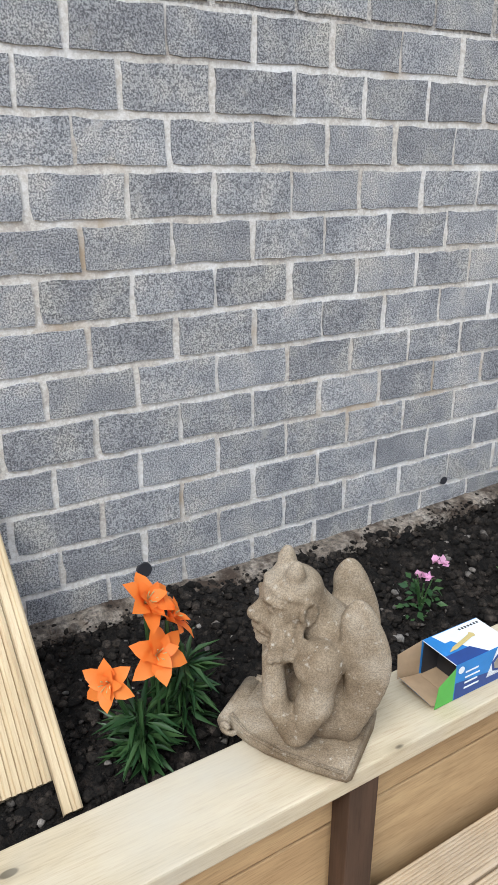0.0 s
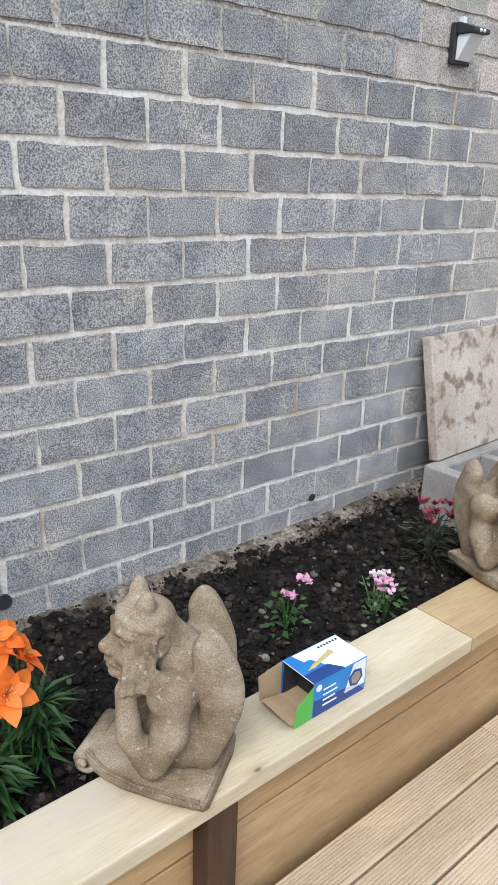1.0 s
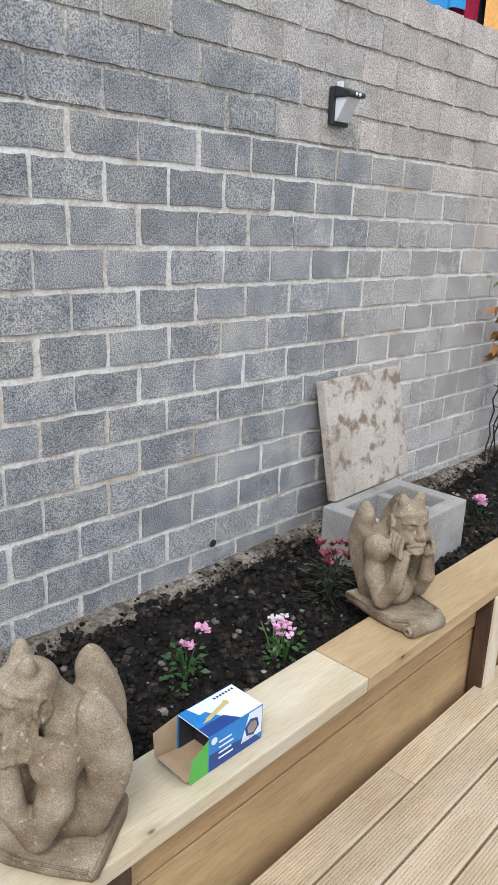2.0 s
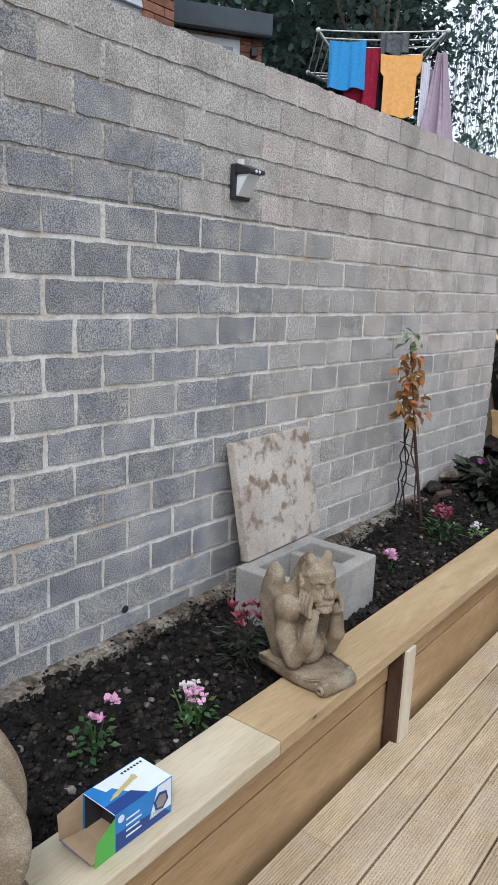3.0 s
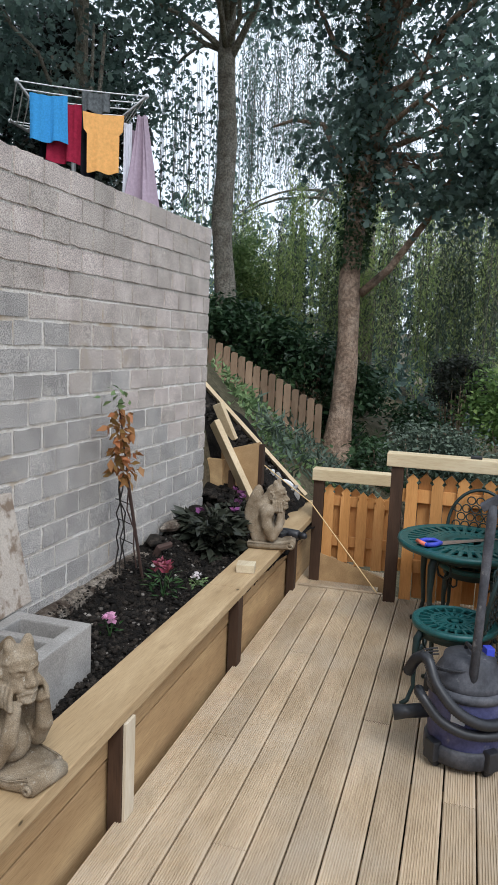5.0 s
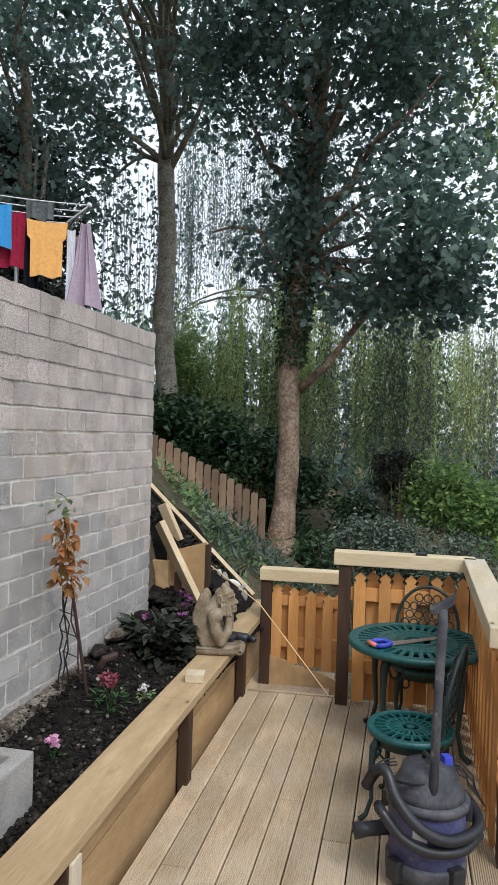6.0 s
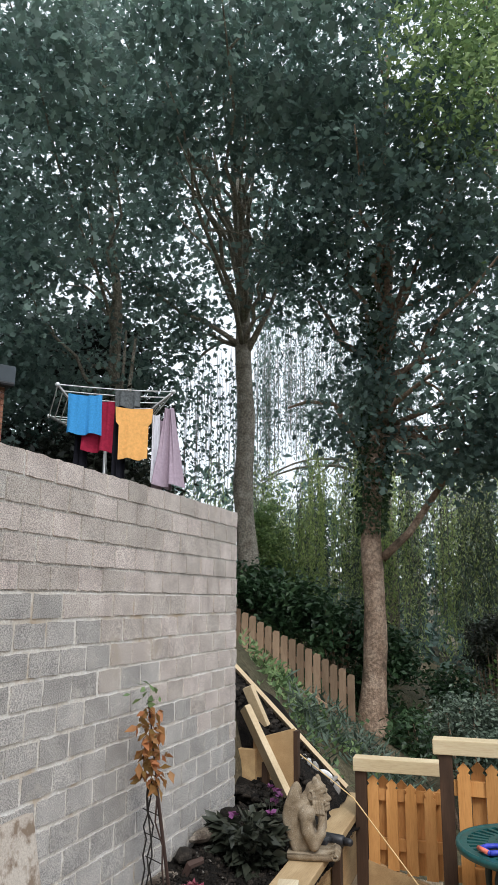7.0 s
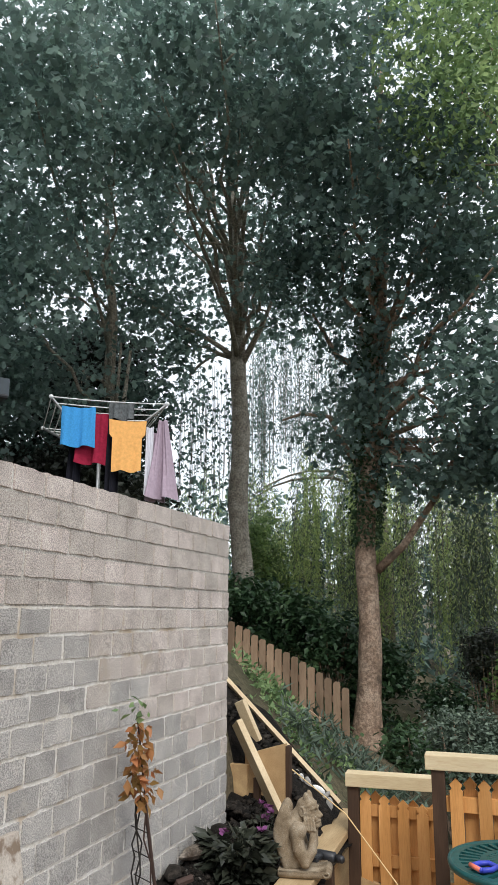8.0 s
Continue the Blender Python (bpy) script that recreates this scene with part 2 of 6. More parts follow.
M_CLEARPL = plain("milky_plastic", (0.72, 0.74, 0.76), 0.3, 0, 0.5, 0.05)
M_STEEL = plain("steel", (0.5, 0.5, 0.5), 0.35, 0.9)
M_WIRE = plain("dark_wire", (0.03, 0.026, 0.022), 0.7)
M_RUST = plain("rusty_stake", (0.06, 0.035, 0.028), 0.8)
M_WHITE = plain("white_paint", (0.78, 0.78, 0.78), 0.5, 0, 0.4, 0.04)
M_ROOF = plain("grey_felt", (0.075, 0.09, 0.105), 0.7, 0, 0.3, 0.15, 4)
M_SIDING = plain("grey_siding", (0.5, 0.52, 0.55), 0.55, 0, 0.3, 0.05, 3)
M_GLASS = plain("window_glass", (0.25, 0.3, 0.33), 0.06, 0, 0.8, 0.3, 1.2, 0.0)
M_CARD = plain("brown_card", (0.4, 0.28, 0.17), 0.8)
M_BOXBLUE = plain("blue_print", (0.03, 0.2, 0.52), 0.4, 0, 0.4, 0.25, 9, 0)
M_BOXDEEP = plain("deep_blue_print", (0.02, 0.055, 0.22), 0.4, 0, 0.4, 0.2, 9, 0)
M_BOXWHITE = plain("white_print", (0.72, 0.76, 0.8), 0.4, 0, 0.4, 0.05, 9, 0)
M_BOXGREEN = plain("green_print", (0.1, 0.42, 0.07), 0.5, 0, 0.4, 0.1, 9, 0)
M_BRASS = plain("screw_yellow", (0.5, 0.4, 0.16), 0.4)
M_INK = plain("black_ink", (0.03, 0.03, 0.035), 0.6)
M_STRING = plain("yellow_string", (0.75, 0.55, 0.28), 0.8)
M_TOWEL = plain("blue_towel", (0.06, 0.29, 0.62), 0.95, 0, 0.1, 0.15, 60, 0.6)
M_TEE = plain("orange_cotton", (0.8, 0.42, 0.14), 0.95, 0, 0.1, 0.12, 30, 0.5)
M_REDCLOTH = plain("maroon_cotton", (0.3, 0.02, 0.05), 0.95, 0, 0.1, 0.2, 30, 0.5)
M_BLACKCLOTH = plain("black_cotton", (0.014, 0.014, 0.02), 0.95, 0, 0.1, 0.2, 30, 0.5)
M_MAUVE = plain("mauve_cotton", (0.42, 0.33, 0.4), 0.95, 0, 0.1, 0.12, 30, 0.5)
M_GREYCLOTH = plain("grey_check_cotton", (0.12, 0.13, 0.135), 0.95, 0, 0.1, 0.4, 40, 0.5)
M_WHITECLOTH = plain("white_cotton", (0.68, 0.68, 0.74), 0.95, 0, 0.1, 0.06, 30, 0.5)

# ---- mesh helpers ----


class Soup:
    """Vertices and faces gathered into one mesh."""

    def __init__(self):
        self.v, self.f = [], []

    def add(self, verts, faces, m=None):
        k = len(self.v)
        self.v += [tuple(m @ Vector(p)) if m else tuple(p) for p in verts]
        self.f += [tuple(i + k for i in f) for f in faces]
        return self

    def box(self, x0, y0, z0, x1, y1, z1, m=None):
        v = [(x, y, z) for z in (z0, z1) for y in (y0, y1) for x in (x0, x1)]
        return self.add(v, [(0, 2, 3, 1), (4, 5, 7, 6), (0, 1, 5, 4), (2, 6, 7, 3), (0, 4, 6, 2), (1, 3, 7, 5)], m)

    def prism(self, outline, x0, x1, m=None):
        """Outline in (y, z), run along x."""
        n = len(outline)
        v = [(x0, *p) for p in outline] + [(x1, *p) for p in outline]
        f = [(i, (i + 1) % n, n + (i + 1) % n, n + i) for i in range(n)]
        return self.add(v, f + [tuple(range(n))[::-1], tuple(range(n, 2 * n))], m)

    def tube(self, pts, radii, n=8, m=None, close=True):
        pts = [Vector(p) for p in pts]
        if isinstance(radii, (int, float)):
            radii = [radii] * len(pts)
        v, side = [], None
        for i, p in enumerate(pts):
            d = (pts[min(i + 1, len(pts) - 1)] - pts[max(i - 1, 0)]).normalized()
            if side is None:
                side = d.orthogonal().normalized()
            side = (side - d * side.dot(d)).normalized()
            up = d.cross(side)
            for k in range(n):
                t = 2 * math.pi * k / n
                v.append(p + (side * math.cos(t) + up * math.sin(t)) * radii[i])
        f = [(i * n + k, i * n + (k + 1) % n, (i + 1) * n + (k + 1) % n, (i + 1) * n + k) for i in range(len(pts) - 1) for k in range(n)]
        if close:
            f += [tuple(range(n))[::-1], tuple(range((len(pts) - 1) * n, len(pts) * n))]
        return self.add(v, f, m)

    def lathe(self, profile, n=24, m=None):
        """Profile of (radius, z), bottom to top."""
        v = [(r * math.cos(2 * math.pi * k / n), r * math.sin(2 * math.pi * k / n), z) for r, z in profile for k in range(n)]
        f = [(i * n + k, i * n + (k + 1) % n, (i + 1) * n + (k + 1) % n, (i + 1) * n + k) for i in range(len(profile) - 1) for k in range(n)]
        f += [tuple(range(n))[::-1], tuple(range((len(profile) - 1) * n, len(profile) * n))]
        return self.add(v, f, m)

    def ball(self, c, r, m=None, nu=14, nv=9):
        if isinstance(r, (int, float)):
            r = (r, r, r)
        v, f = [], []
        for j in range(nv + 1):
            t = math.pi * j / nv
            for i in range(nu):
                p = 2 * math.pi * i / nu
                s = max(math.sin(t), 0.01)
                v.append((c[0] + r[0] * s * math.cos(p), c[1] + r[1] * s * math.sin(p), c[2] - r[2] * math.cos(t)))
        for j in range(nv):
            for i in range(nu):
                f.append((j * nu + i, j * nu + (i + 1) % nu, (j + 1) * nu + (i + 1) % nu, (j + 1) * nu + i))
        f += [tuple(range(nu))[::-1], tuple(range(nv * nu, (nv + 1) * nu))]
        return self.add(v, f, m)

    def mesh(self, name, mat, smooth=False):
        me = bpy.data.meshes.new(name)
        me.from_pydata(self.v, [], self.f)
        me.materials.append(mat)
        if smooth:
            me.polygons.foreach_set("use_smooth", [True] * len(me.polygons))
        me.update()
        return me


def part(name, shape, mat, parent, label="", smooth=False, bevel=0.0, at=None):
    """One mesh object under a thing or a part."""
    me = shape if isinstance(shape, bpy.types.Mesh) else shape.mesh(name, mat, smooth)
    if bevel:
        bm = bmesh.new()
        bm.from_mesh(me)
        bmesh.ops.bevel(bm, geom=[e for e in bm.edges if len(e.link_faces) == 2 and e.calc_face_angle(0) > 0.6], offset=bevel, segments=2, affect="EDGES", profile=0.6)
        bm.to_mesh(me)
        bm.free()
    ob = new(name, me)
    ob.parent = parent
    if at is not None:
        ob.matrix_basis = at
    if label:
        ob["label"] = label
    return ob


def thing(name, label, category, at=None, group="", kind=""):
    ob = new(name)
    ob.empty_display_size = 0.1
    if at is not None:
        ob.matrix_basis = at
    return tagged(ob, label, category, group, kind)


def fast_mesh(name, verts, faces, mat):
    """verts (n, 3) and faces (m, k) arrays, all faces with k corners."""
    me = bpy.data.meshes.new(name)
    m, k = faces.shape
    me.vertices.add(len(verts))
    me.vertices.foreach_set("co", np.asarray(verts, np.float32).ravel())
    me.loops.add(m * k)
    me.loops.foreach_set("vertex_index", np.asarray(faces, np.int32).ravel())
    me.polygons.add(m)
    me.polygons.foreach_set("loop_start", np.arange(0, m * k, k, dtype=np.int32))
    me.polygons.foreach_set("loop_total", np.full(m, k, np.int32))
    me.materials.append(mat)
    me.update(calc_edges=True)
    return me


LOBED = np.array([(0, 0, 0), (0.2, 0.2, 0.03), (0.56, 0.34, -0.03), (0.19, 0.42, 0.03), (0.36, 0.8, -0.05), (0, 1.12, -0.1),
                  (-0.36, 0.8, -0.05), (-0.19, 0.42, 0.03), (-0.56, 0.34, -0.03), (-0.2, 0.2, 0.03)])
LOBED_F = np.array([(0, 1, 3), (1, 2, 3), (0, 3, 5), (3, 4, 5), (0, 5, 7), (5, 6, 7), (0, 7, 9), (7, 8, 9)])
OVAL = np.array([(0, 0, 0), (0.26, 0.42, 0.07), (0, 1, -0.05), (-0.26, 0.42, 0.07)])
LANCE = np.array([(0, 0, 0), (0.1, 0.4, 0.02), (0, 1, -0.08), (-0.1, 0.4, 0.02)])
OVAL_F = np.array([(0, 1, 2), (0, 2, 3)])


def leaf_mesh(name, places, size, mat, shape=OVAL, faces=OVAL_F, seed=1, hang=0.5, ways=None):
    """Leaves at places (n, 3); hang: how far their tips point down."""
    rng = np.random.default_rng(seed)
    n = len(places)
    tip = rng.normal(size=(n, 3))
    if ways is not None:
        tip = ways + 0.35 * tip
    tip[:, 2] = tip[:, 2] * 0.6 - hang
    tip /= np.linalg.norm(tip, axis=1)[:, None]
    side = np.cross(tip, rng.normal(size=(n, 3)) * 0.7 + (0, 0, 1.0))
    side /= np.linalg.norm(side, axis=1)[:, None] + 1e-9
    up = np.cross(side, tip)
    s = size * rng.uniform(0.6, 1.25, n)[:, None, None]
    v = places[:, None, :] + s * (shape[None, :, 0:1] * side[:, None] + shape[None, :, 1:2] * tip[:, None] + shape[None, :, 2:3] * up[:, None])
    f = faces[None] + (np.arange(n) * len(shape))[:, None, None]
    return fast_mesh(name, v.reshape(-1, 3), f.reshape(-1, 3), mat)


def bent(p, q, sag, n=6, seed=0, wander=0.0):
    rng = random.Random(seed)
    p, q = Vector(p), Vector(q)
    out = []
    for i in range(n + 1):
        t = i / n
        w = math.sin(math.pi * t)
        out.append(p.lerp(q, t) + Vector((rng.uniform(-1, 1) * wander * w, rng.uniform(-1, 1) * wander * w, sag * w)))
    return out

# ---- ground and large structure ----


def smooth(x, lo, hi):
    t = np.clip((x - lo) / (hi - lo), 0, 1)
    return t * t * (3 - 2 * t)


def hill(x, y):
    """Height of the hillside beyond and behind the wall."""
    xa = (4.8, 6.0, 7.0, 8.0, 9.0, 12.0)
    at0 = np.interp(x, xa, (0.9, 0.5, 0.38, 0.22, 0.02, -0.2))
    slope = np.interp(x, xa, (0.96, 1.12, 0.9, 0.68, 0.5, 0.42))
    z = at0 + slope * np.clip(y, -0.9, 0.9) + 0.42 * (np.clip(y, 0.9, 3.2) - 0.9) + 0.25 * np.clip(y - 3.2, 0, 20) + 0.22 * (np.clip(y, -12, -0.9) + 0.9)
    z = z + 0.05 * np.sin(2.3 * x + 1.7 * y) + 0.03 * np.sin(5.1 * x - 3.3 * y)
    return z


def ground_height(x, y):
    low = smooth(-y, -0.12, -0.05) * (1 - smooth(x, 4.75, 5.0))
    low = np.maximum(low, smooth(-y, 0.56, 0.66) * (1 - smooth(x, 4.85, 5.2)))
    return hill(x, y) * (1 - low) - 0.35 * low


xs = np.concatenate([[-400, -150, -60, -25, -12, -6, -3], np.arange(-1.5, 4.6, 0.5), np.arange(4.6, 6, 0.1), np.arange(6, 14, 0.2), [14.5, 16, 18, 22, 30, 60, 150, 400]])
ys = np.concatenate([[-400, -150, -60, -25, -12, -8, -6], np.arange(-5, -2, 0.3), np.arange(-2, 0.6, 0.1), np.arange(0.6, 5, 0.25), [5.5, 7, 10, 15, 25, 60, 150, 400]])
gx, gy = np.meshgrid(xs, ys, indexing="ij")
gz = ground_height(gx, gy)
gv = np.stack([gx, gy, gz], -1).reshape(-1, 3)
ii, jj = np.meshgrid(np.arange(len(xs) - 1), np.arange(len(ys) - 1), indexing="ij")
i0 = (ii * len(ys) + jj).ravel()
ground = new("ground", fast_mesh("ground", gv, np.stack([i0, i0 + len(ys), i0 + len(ys) + 1, i0 + 1], -1), M_GROUND))
tagged(ground, "rough brown hillside ground with weeds and bare earth", "ground", kind="structure")

# Block wall: long face at y = 0
PITCH, COURSE, Z_A, X_END = 0.2143, 0.1125, 1.487, 3.927


def joint_x(n):
    """Place of the n-th upright joint: the blocks get slightly shorter away from the near end."""
    return 0.2225 * n - 0.001 * n * n if n < 12 else 2.526 + 0.2 * (n - 12)


def course_z(k, x):
    """Height of the bed joint under course k; the upper courses are squeezed towards the near end."""
    if k <= 3:
        return Z_A + k * COURSE
    return Z_A + 3 * COURSE + (k - 3) * (0.1098 + 0.0007 * min(max(x, 0), 3.9))


wall, raked = Soup(), Soup()
for x0, x1 in ((-1.75, 0.9), (0.9, 2.4), (2.4, X_END - 0.006)):
    zlow, ztop = course_z(3, (x0 + x1) / 2), course_z(8, (x0 + x1) / 2) - 0.015
    wall.box(x0, 0.0045, -0.3, x1, 0.2, zlow)
    raked.box(x0, 0.0065, zlow + 0.0005, x1, 0.2, ztop)
wall_north = new("wall_north", wall.mesh("wall_north", M_MORTAR))
tagged(wall_north, "tall grey concrete block wall with pale mortar joints", "wall", kind="structure")
part("raked_joints", raked, M_RAKED, wall_north, "grey raked joints of the upper courses")


def block_soup(soup, length, height, m=None, seed=0, ragged=0.0032):
    """A block with a ragged face outline; the face is at y = 0."""
    r = random.Random(seed)
    j = lambda: r.uniform(-ragged, ragged)
    l, h = length / 2, height / 2
    ring = [(-l + 2 * l * k / 5, -h) for k in range(5)] + [(l, -h + 2 * h * k / 3) for k in range(3)] + [(l - 2 * l * k / 5, h) for k in range(5)] + [(-l, h - 2 * h * k / 3) for k in range(3)]
    outer = [(x + j(), z + j()) for x, z in ring]
    n = len(ring)
    v = [(x, 0.03, z) for x, z in outer] + [(x * 0.972 + j() * 0.3, r.uniform(-0.001, 0.001), z * 0.94 + j() * 0.3) for x, z in outer]
    return soup.add(v, [(k, (k + 1) % n, n + (k + 1) % n, n + k) for k in range(n)] + [tuple(range(n, 2 * n))], m)


def is_pale(k, x, r):
    """Paler, drier blocks lie in the upper courses and towards the far end."""
    return (k - 3.6) + max(0.0, x - 0.2) * 3.3 + r.uniform(-1.5, 1.5) > 3.0


# Old fence on the bank, boards stepping down the slope
def lean(p, q, width, thick, soup, roll=0.0):
    """A board from p to q, its thickness towards up."""
    p, q = Vector(p), Vector(q)
    d = (q - p).normalized()
    m = Matrix.Translation(p) @ d.to_track_quat("X", "Z").to_matrix().to_4x4() @ pose(0, 0, 0, roll, 0, 0)
    return soup.box(0, -width / 2, -thick / 2, (q - p).length, width / 2, thick / 2, m)


# Deck boards: grooved, running along x
GROOVES = 11


def deck_profile(w, t=0.028, deep=0.004, count=GROOVES):
    out = [(0, -t), (0, -0.004), (0.004, 0)]
    step = (w - 0.016) / count
    for g in range(count):
        y = 0.008 + g * step
        out += [(y + step * 0.3, 0), (y + step * 0.42, -deep), (y + step * 0.72, -deep), (y + step * 0.84, 0)]
    return out + [(w - 0.004, 0), (w, -0.004), (w, -t)]


deck = thing("deck", "weathered grooved softwood decking boards with dark gaps", "deck", kind="structure")
joist = Soup()
for jx in np.arange(-4, 4.05, 0.5):
    joist.box(jx, -4.2, -0.17, jx + 0.05, -0.87, -0.03)
joist.box(-4.2, -0.86, -0.2, 4.05, -0.8, -0.032)
part("joists", joist, M_SLEEPER, deck)
rd = random.Random(4)
BED = pose(0, -0.803, 0, 0, 0, 1.86)   # local x along the bed, y = 0 at the front of the capping
y, w = 0.03, 0.108
row = 0
DECK_X = 4.09
CUTS = (0.8, 2.05, 3.0, 1.4, 2.7, 0.7, 2.4, 1.2, 3.2, 1.9)
while y > -3.2:
    cuts = [-4.2, -1.3 - (row % 3) * 0.5, CUTS[row % 10], DECK_X + 0.06 * (0.05 - y)]
    for x0, x1 in zip(cuts, cuts[1:]):
        s = Soup().prism([(p[0] - w, p[1]) for p in deck_profile(w)], x0 + 0.0015, x1 - 0.0015)
        part("deck_board", s, M_DECK, deck, at=BED @ pose(0, y, rd.uniform(-0.001, 0.001)))
    y -= w + 0.0065
    w = 0.115 + rd.uniform(-0.001, 0.001)
    row += 1
part("edge_trim", Soup().box(0, -0.58, -0.06, 0.03, 0, 0.005), M_DECK, deck, at=pose(4.1, -0.665, 0, 0, 0, 4))

lower = thing("lower_step", "lower grooved deck landing beyond the main deck", "deck", kind="structure")
for k in range(5):
    s = Soup().prism([(p[0] - 0.14, p[1]) for p in deck_profile(0.14)], 4.05, 4.85)
    part("deck_board", s, M_DECK, lower, at=pose(0, -0.66 - 0.122 * k, -0.065, 0, 0, 1.5))

# ---- raised bed ----
CAP_Z = 0.408


def bed_y(x):
    return -0.803 + 0.0325 * x


bed = thing("raised_bed", "raised planting bed of pine sleeper boards on dark posts", "planter bed", BED)
CUTS = (-1.8, -0.21, 1.42, 2.74, 4.0, 4.93)
for z0, z1 in ((0.225, 0.362), (-0.12, 0.207)):
    for x0, x1 in zip(CUTS, CUTS[1:]):
        part("sleeper_board", Soup().box(x0 + 0.002, 0.06 if z0 > 0.1 else 0.068, z0, x1 - 0.002, 0.105, z1), M_SLEEPER, bed, bevel=0.004)
part("sleeper_board", Soup().box(4.885, 0.107, -0.1, 4.93, 0.6, 0.362), M_SLEEPER, bed, bevel=0.004)
for px in (-0.252, 1.383, 2.70, 3.962, 4.84):
    p = part("post", Soup().box(px, 0.005, -0.1, px + 0.075, 0.058, 0.36), M_POST, bed, "dark brown stained post", bevel=0.004)
    if abs(px - 1.383) < 0.01:
        part("lath", Soup().box(px + 0.006, -0.008, 0.001, px + 0.078, 0.004, 0.361), M_LATH, p, "pale unstained lath", bevel=0.002)
for x0, x1, mat, lab in ((-1.8, 0.617, M_CAP_NEW, "bleached pale pine capping board"), (0.62, 2.74, M_CAP, ""), (2.743, 5.02, M_CAP, "")):
    part("capping_board", Soup().box(x0, 0, 0.363, x1, 0.188, CAP_Z), mat, bed, lab, bevel=0.005)

# Soil in the bed
rng = np.random.default_rng(3)


def soil_height(x, y):
    """y from the capping (-0.62) back to the wall (0)."""
    t = np.clip((y + 0.6) / 0.56, 0, 1)
    z = 0.345 + 0.03 * t + 0.1 * smooth(x, 2.1, 3.2) * smooth(t, 0.5, 1.0) + 0.13 * smooth(x, 3.4, 4.8) * t
    return z + 0.012 * np.sin(7 * x + 3 * y) * np.sin(9 * y + 2 * x) + 0.008 * np.sin(17 * x + 11 * y)


sx, sy = np.meshgrid(np.arange(-1.8, 4.9, 0.02), np.linspace(-0.69, 0.006, 40), indexing="ij")
sz = soil_height(sx, sy) + rng.normal(0, 0.006, sx.shape)
nx, ny = sx.shape
ii, jj = np.meshgrid(np.arange(nx - 1), np.arange(ny - 1), indexing="ij")
i0 = (ii * ny + jj).ravel()
soil = new("soil", fast_mesh("soil", np.stack([sx, sy, sz], -1).reshape(-1, 3), np.stack([i0, i0 + ny, i0 + ny + 1, i0 + 1], -1), M_SOIL))
tagged(soil, "dark crumbly planting soil in the raised bed", "soil", kind="structure")


def rubble(name, n, lo, hi, mat, seed, x_range, y_range, height, sink=0.3):
    r = np.random.default_rng(seed)
    ico = np.array([(0, 0, 1), (0.9, 0, 0.4), (0.28, 0.85, 0.4), (-0.72, 0.53, 0.4), (-0.72, -0.53, 0.4), (0.28, -0.85, 0.4), (0.72, 0.53, -0.4), (-0.28, 0.85, -0.4), (-0.9, 0, -0.4), (-0.28, -0.85, -0.4), (0.72, -0.53, -0.4), (0, 0, -1)])
    fc = np.array([(0, 1, 2), (0, 2, 3), (0, 3, 4), (0, 4, 5), (0, 5, 1), (1, 6, 2), (2, 7, 3), (3, 8, 4), (4, 9, 5), (5, 10, 1), (2, 6, 7), (3, 7, 8), (4, 8, 9), (5, 9, 10), (1, 10, 6), (6, 11, 7), (7, 11, 8), (8, 11, 9), (9, 11, 10), (10, 11, 6)])
    x, y = r.uniform(*x_range, n), r.uniform(*y_range, n)
    s = lo * (hi / lo) ** (r.uniform(0, 1, n) ** 2.2)
    v = ico[None] * r.uniform(0.6, 1.3, (n, 12, 1)) * (s[:, None] * r.uniform(0.7, 1.2, (n, 3)))[:, None]
    t = r.uniform(0, 6.28, n)
    c, q = np.cos(t)[:, None], np.sin(t)[:, None]
    v = np.stack([v[..., 0] * c - v[..., 1] * q, v[..., 0] * q + v[..., 1] * c, v[..., 2] * 0.75], -1)
    v += np.stack([x, y, height(x, y) + s * sink * r.uniform(0.6, 2.0, n)], -1)[:, None]
    f = fc[None] + (np.arange(n) * 12)[:, None, None]
    return fast_mesh(name, v.reshape(-1, 3), f.reshape(-1, 3), mat)


clods = new("soil_clods", rubble("soil_clods", 26000, 0.0025, 0.019, M_CLOD, 5, (-1.5, 4.85), (-0.585, -0.02), soil_height))
tagged(clods, "dark crumbs and clods of soil", "soil", kind="stuff")
pebbles = new("pebbles", rubble("pebbles", 1000, 0.003, 0.017, M_PEBBLE, 6, (-1.5, 4.85), (-0.57, -0.03), soil_height))
tagged(pebbles, "small grey and white stones in the soil", "stones", kind="stuff")

# Rough footing along the base of the wall
fx = np.arange(-1.8, 4.0, 0.03)
rows_y = np.array([-0.075, -0.07, -0.045, -0.02, 0.012])
rows_z = np.array([-0.06, -0.006, 0.004, 0.008, 0.012])
fv = np.stack([np.repeat(fx, 5), np.tile(rows_y, len(fx)), np.tile(rows_z, len(fx))], -1)
fv[:, 2] += 0.385 + 0.03 * smooth(fv[:, 0], 0.4, 1.4) + 0.035 * smooth(fv[:, 0], 1.9, 3.2)
for q in fv:
    q[1] += 0.014 * noise.noise((q[0] * 6, q[1] * 20, 1)) + (-0.02 * noise.noise((q[0] * 1.5, 7, 2)) if q[1] < -0.01 else 0)
    q[2] += 0.012 * noise.noise((q[0] * 9, q[1] * 25, 5))
i0 = (np.arange(len(fx) - 1)[:, None] * 5 + np.arange(4)[None]).ravel()
footing = new("footing", fast_mesh("footing", fv, np.stack([i0, i0 + 5, i0 + 6, i0 + 1], -1), M_FOOTING))
tagged(footing, "rough dirty mortar footing along the wall base", "footing", kind="structure")

def foot_z(x, y):
    return 0.383 + 0.03 * smooth(x, 0.4, 1.4) + 0.035 * smooth(x, 1.9, 3.2) + 0.1 * (y + 0.06)


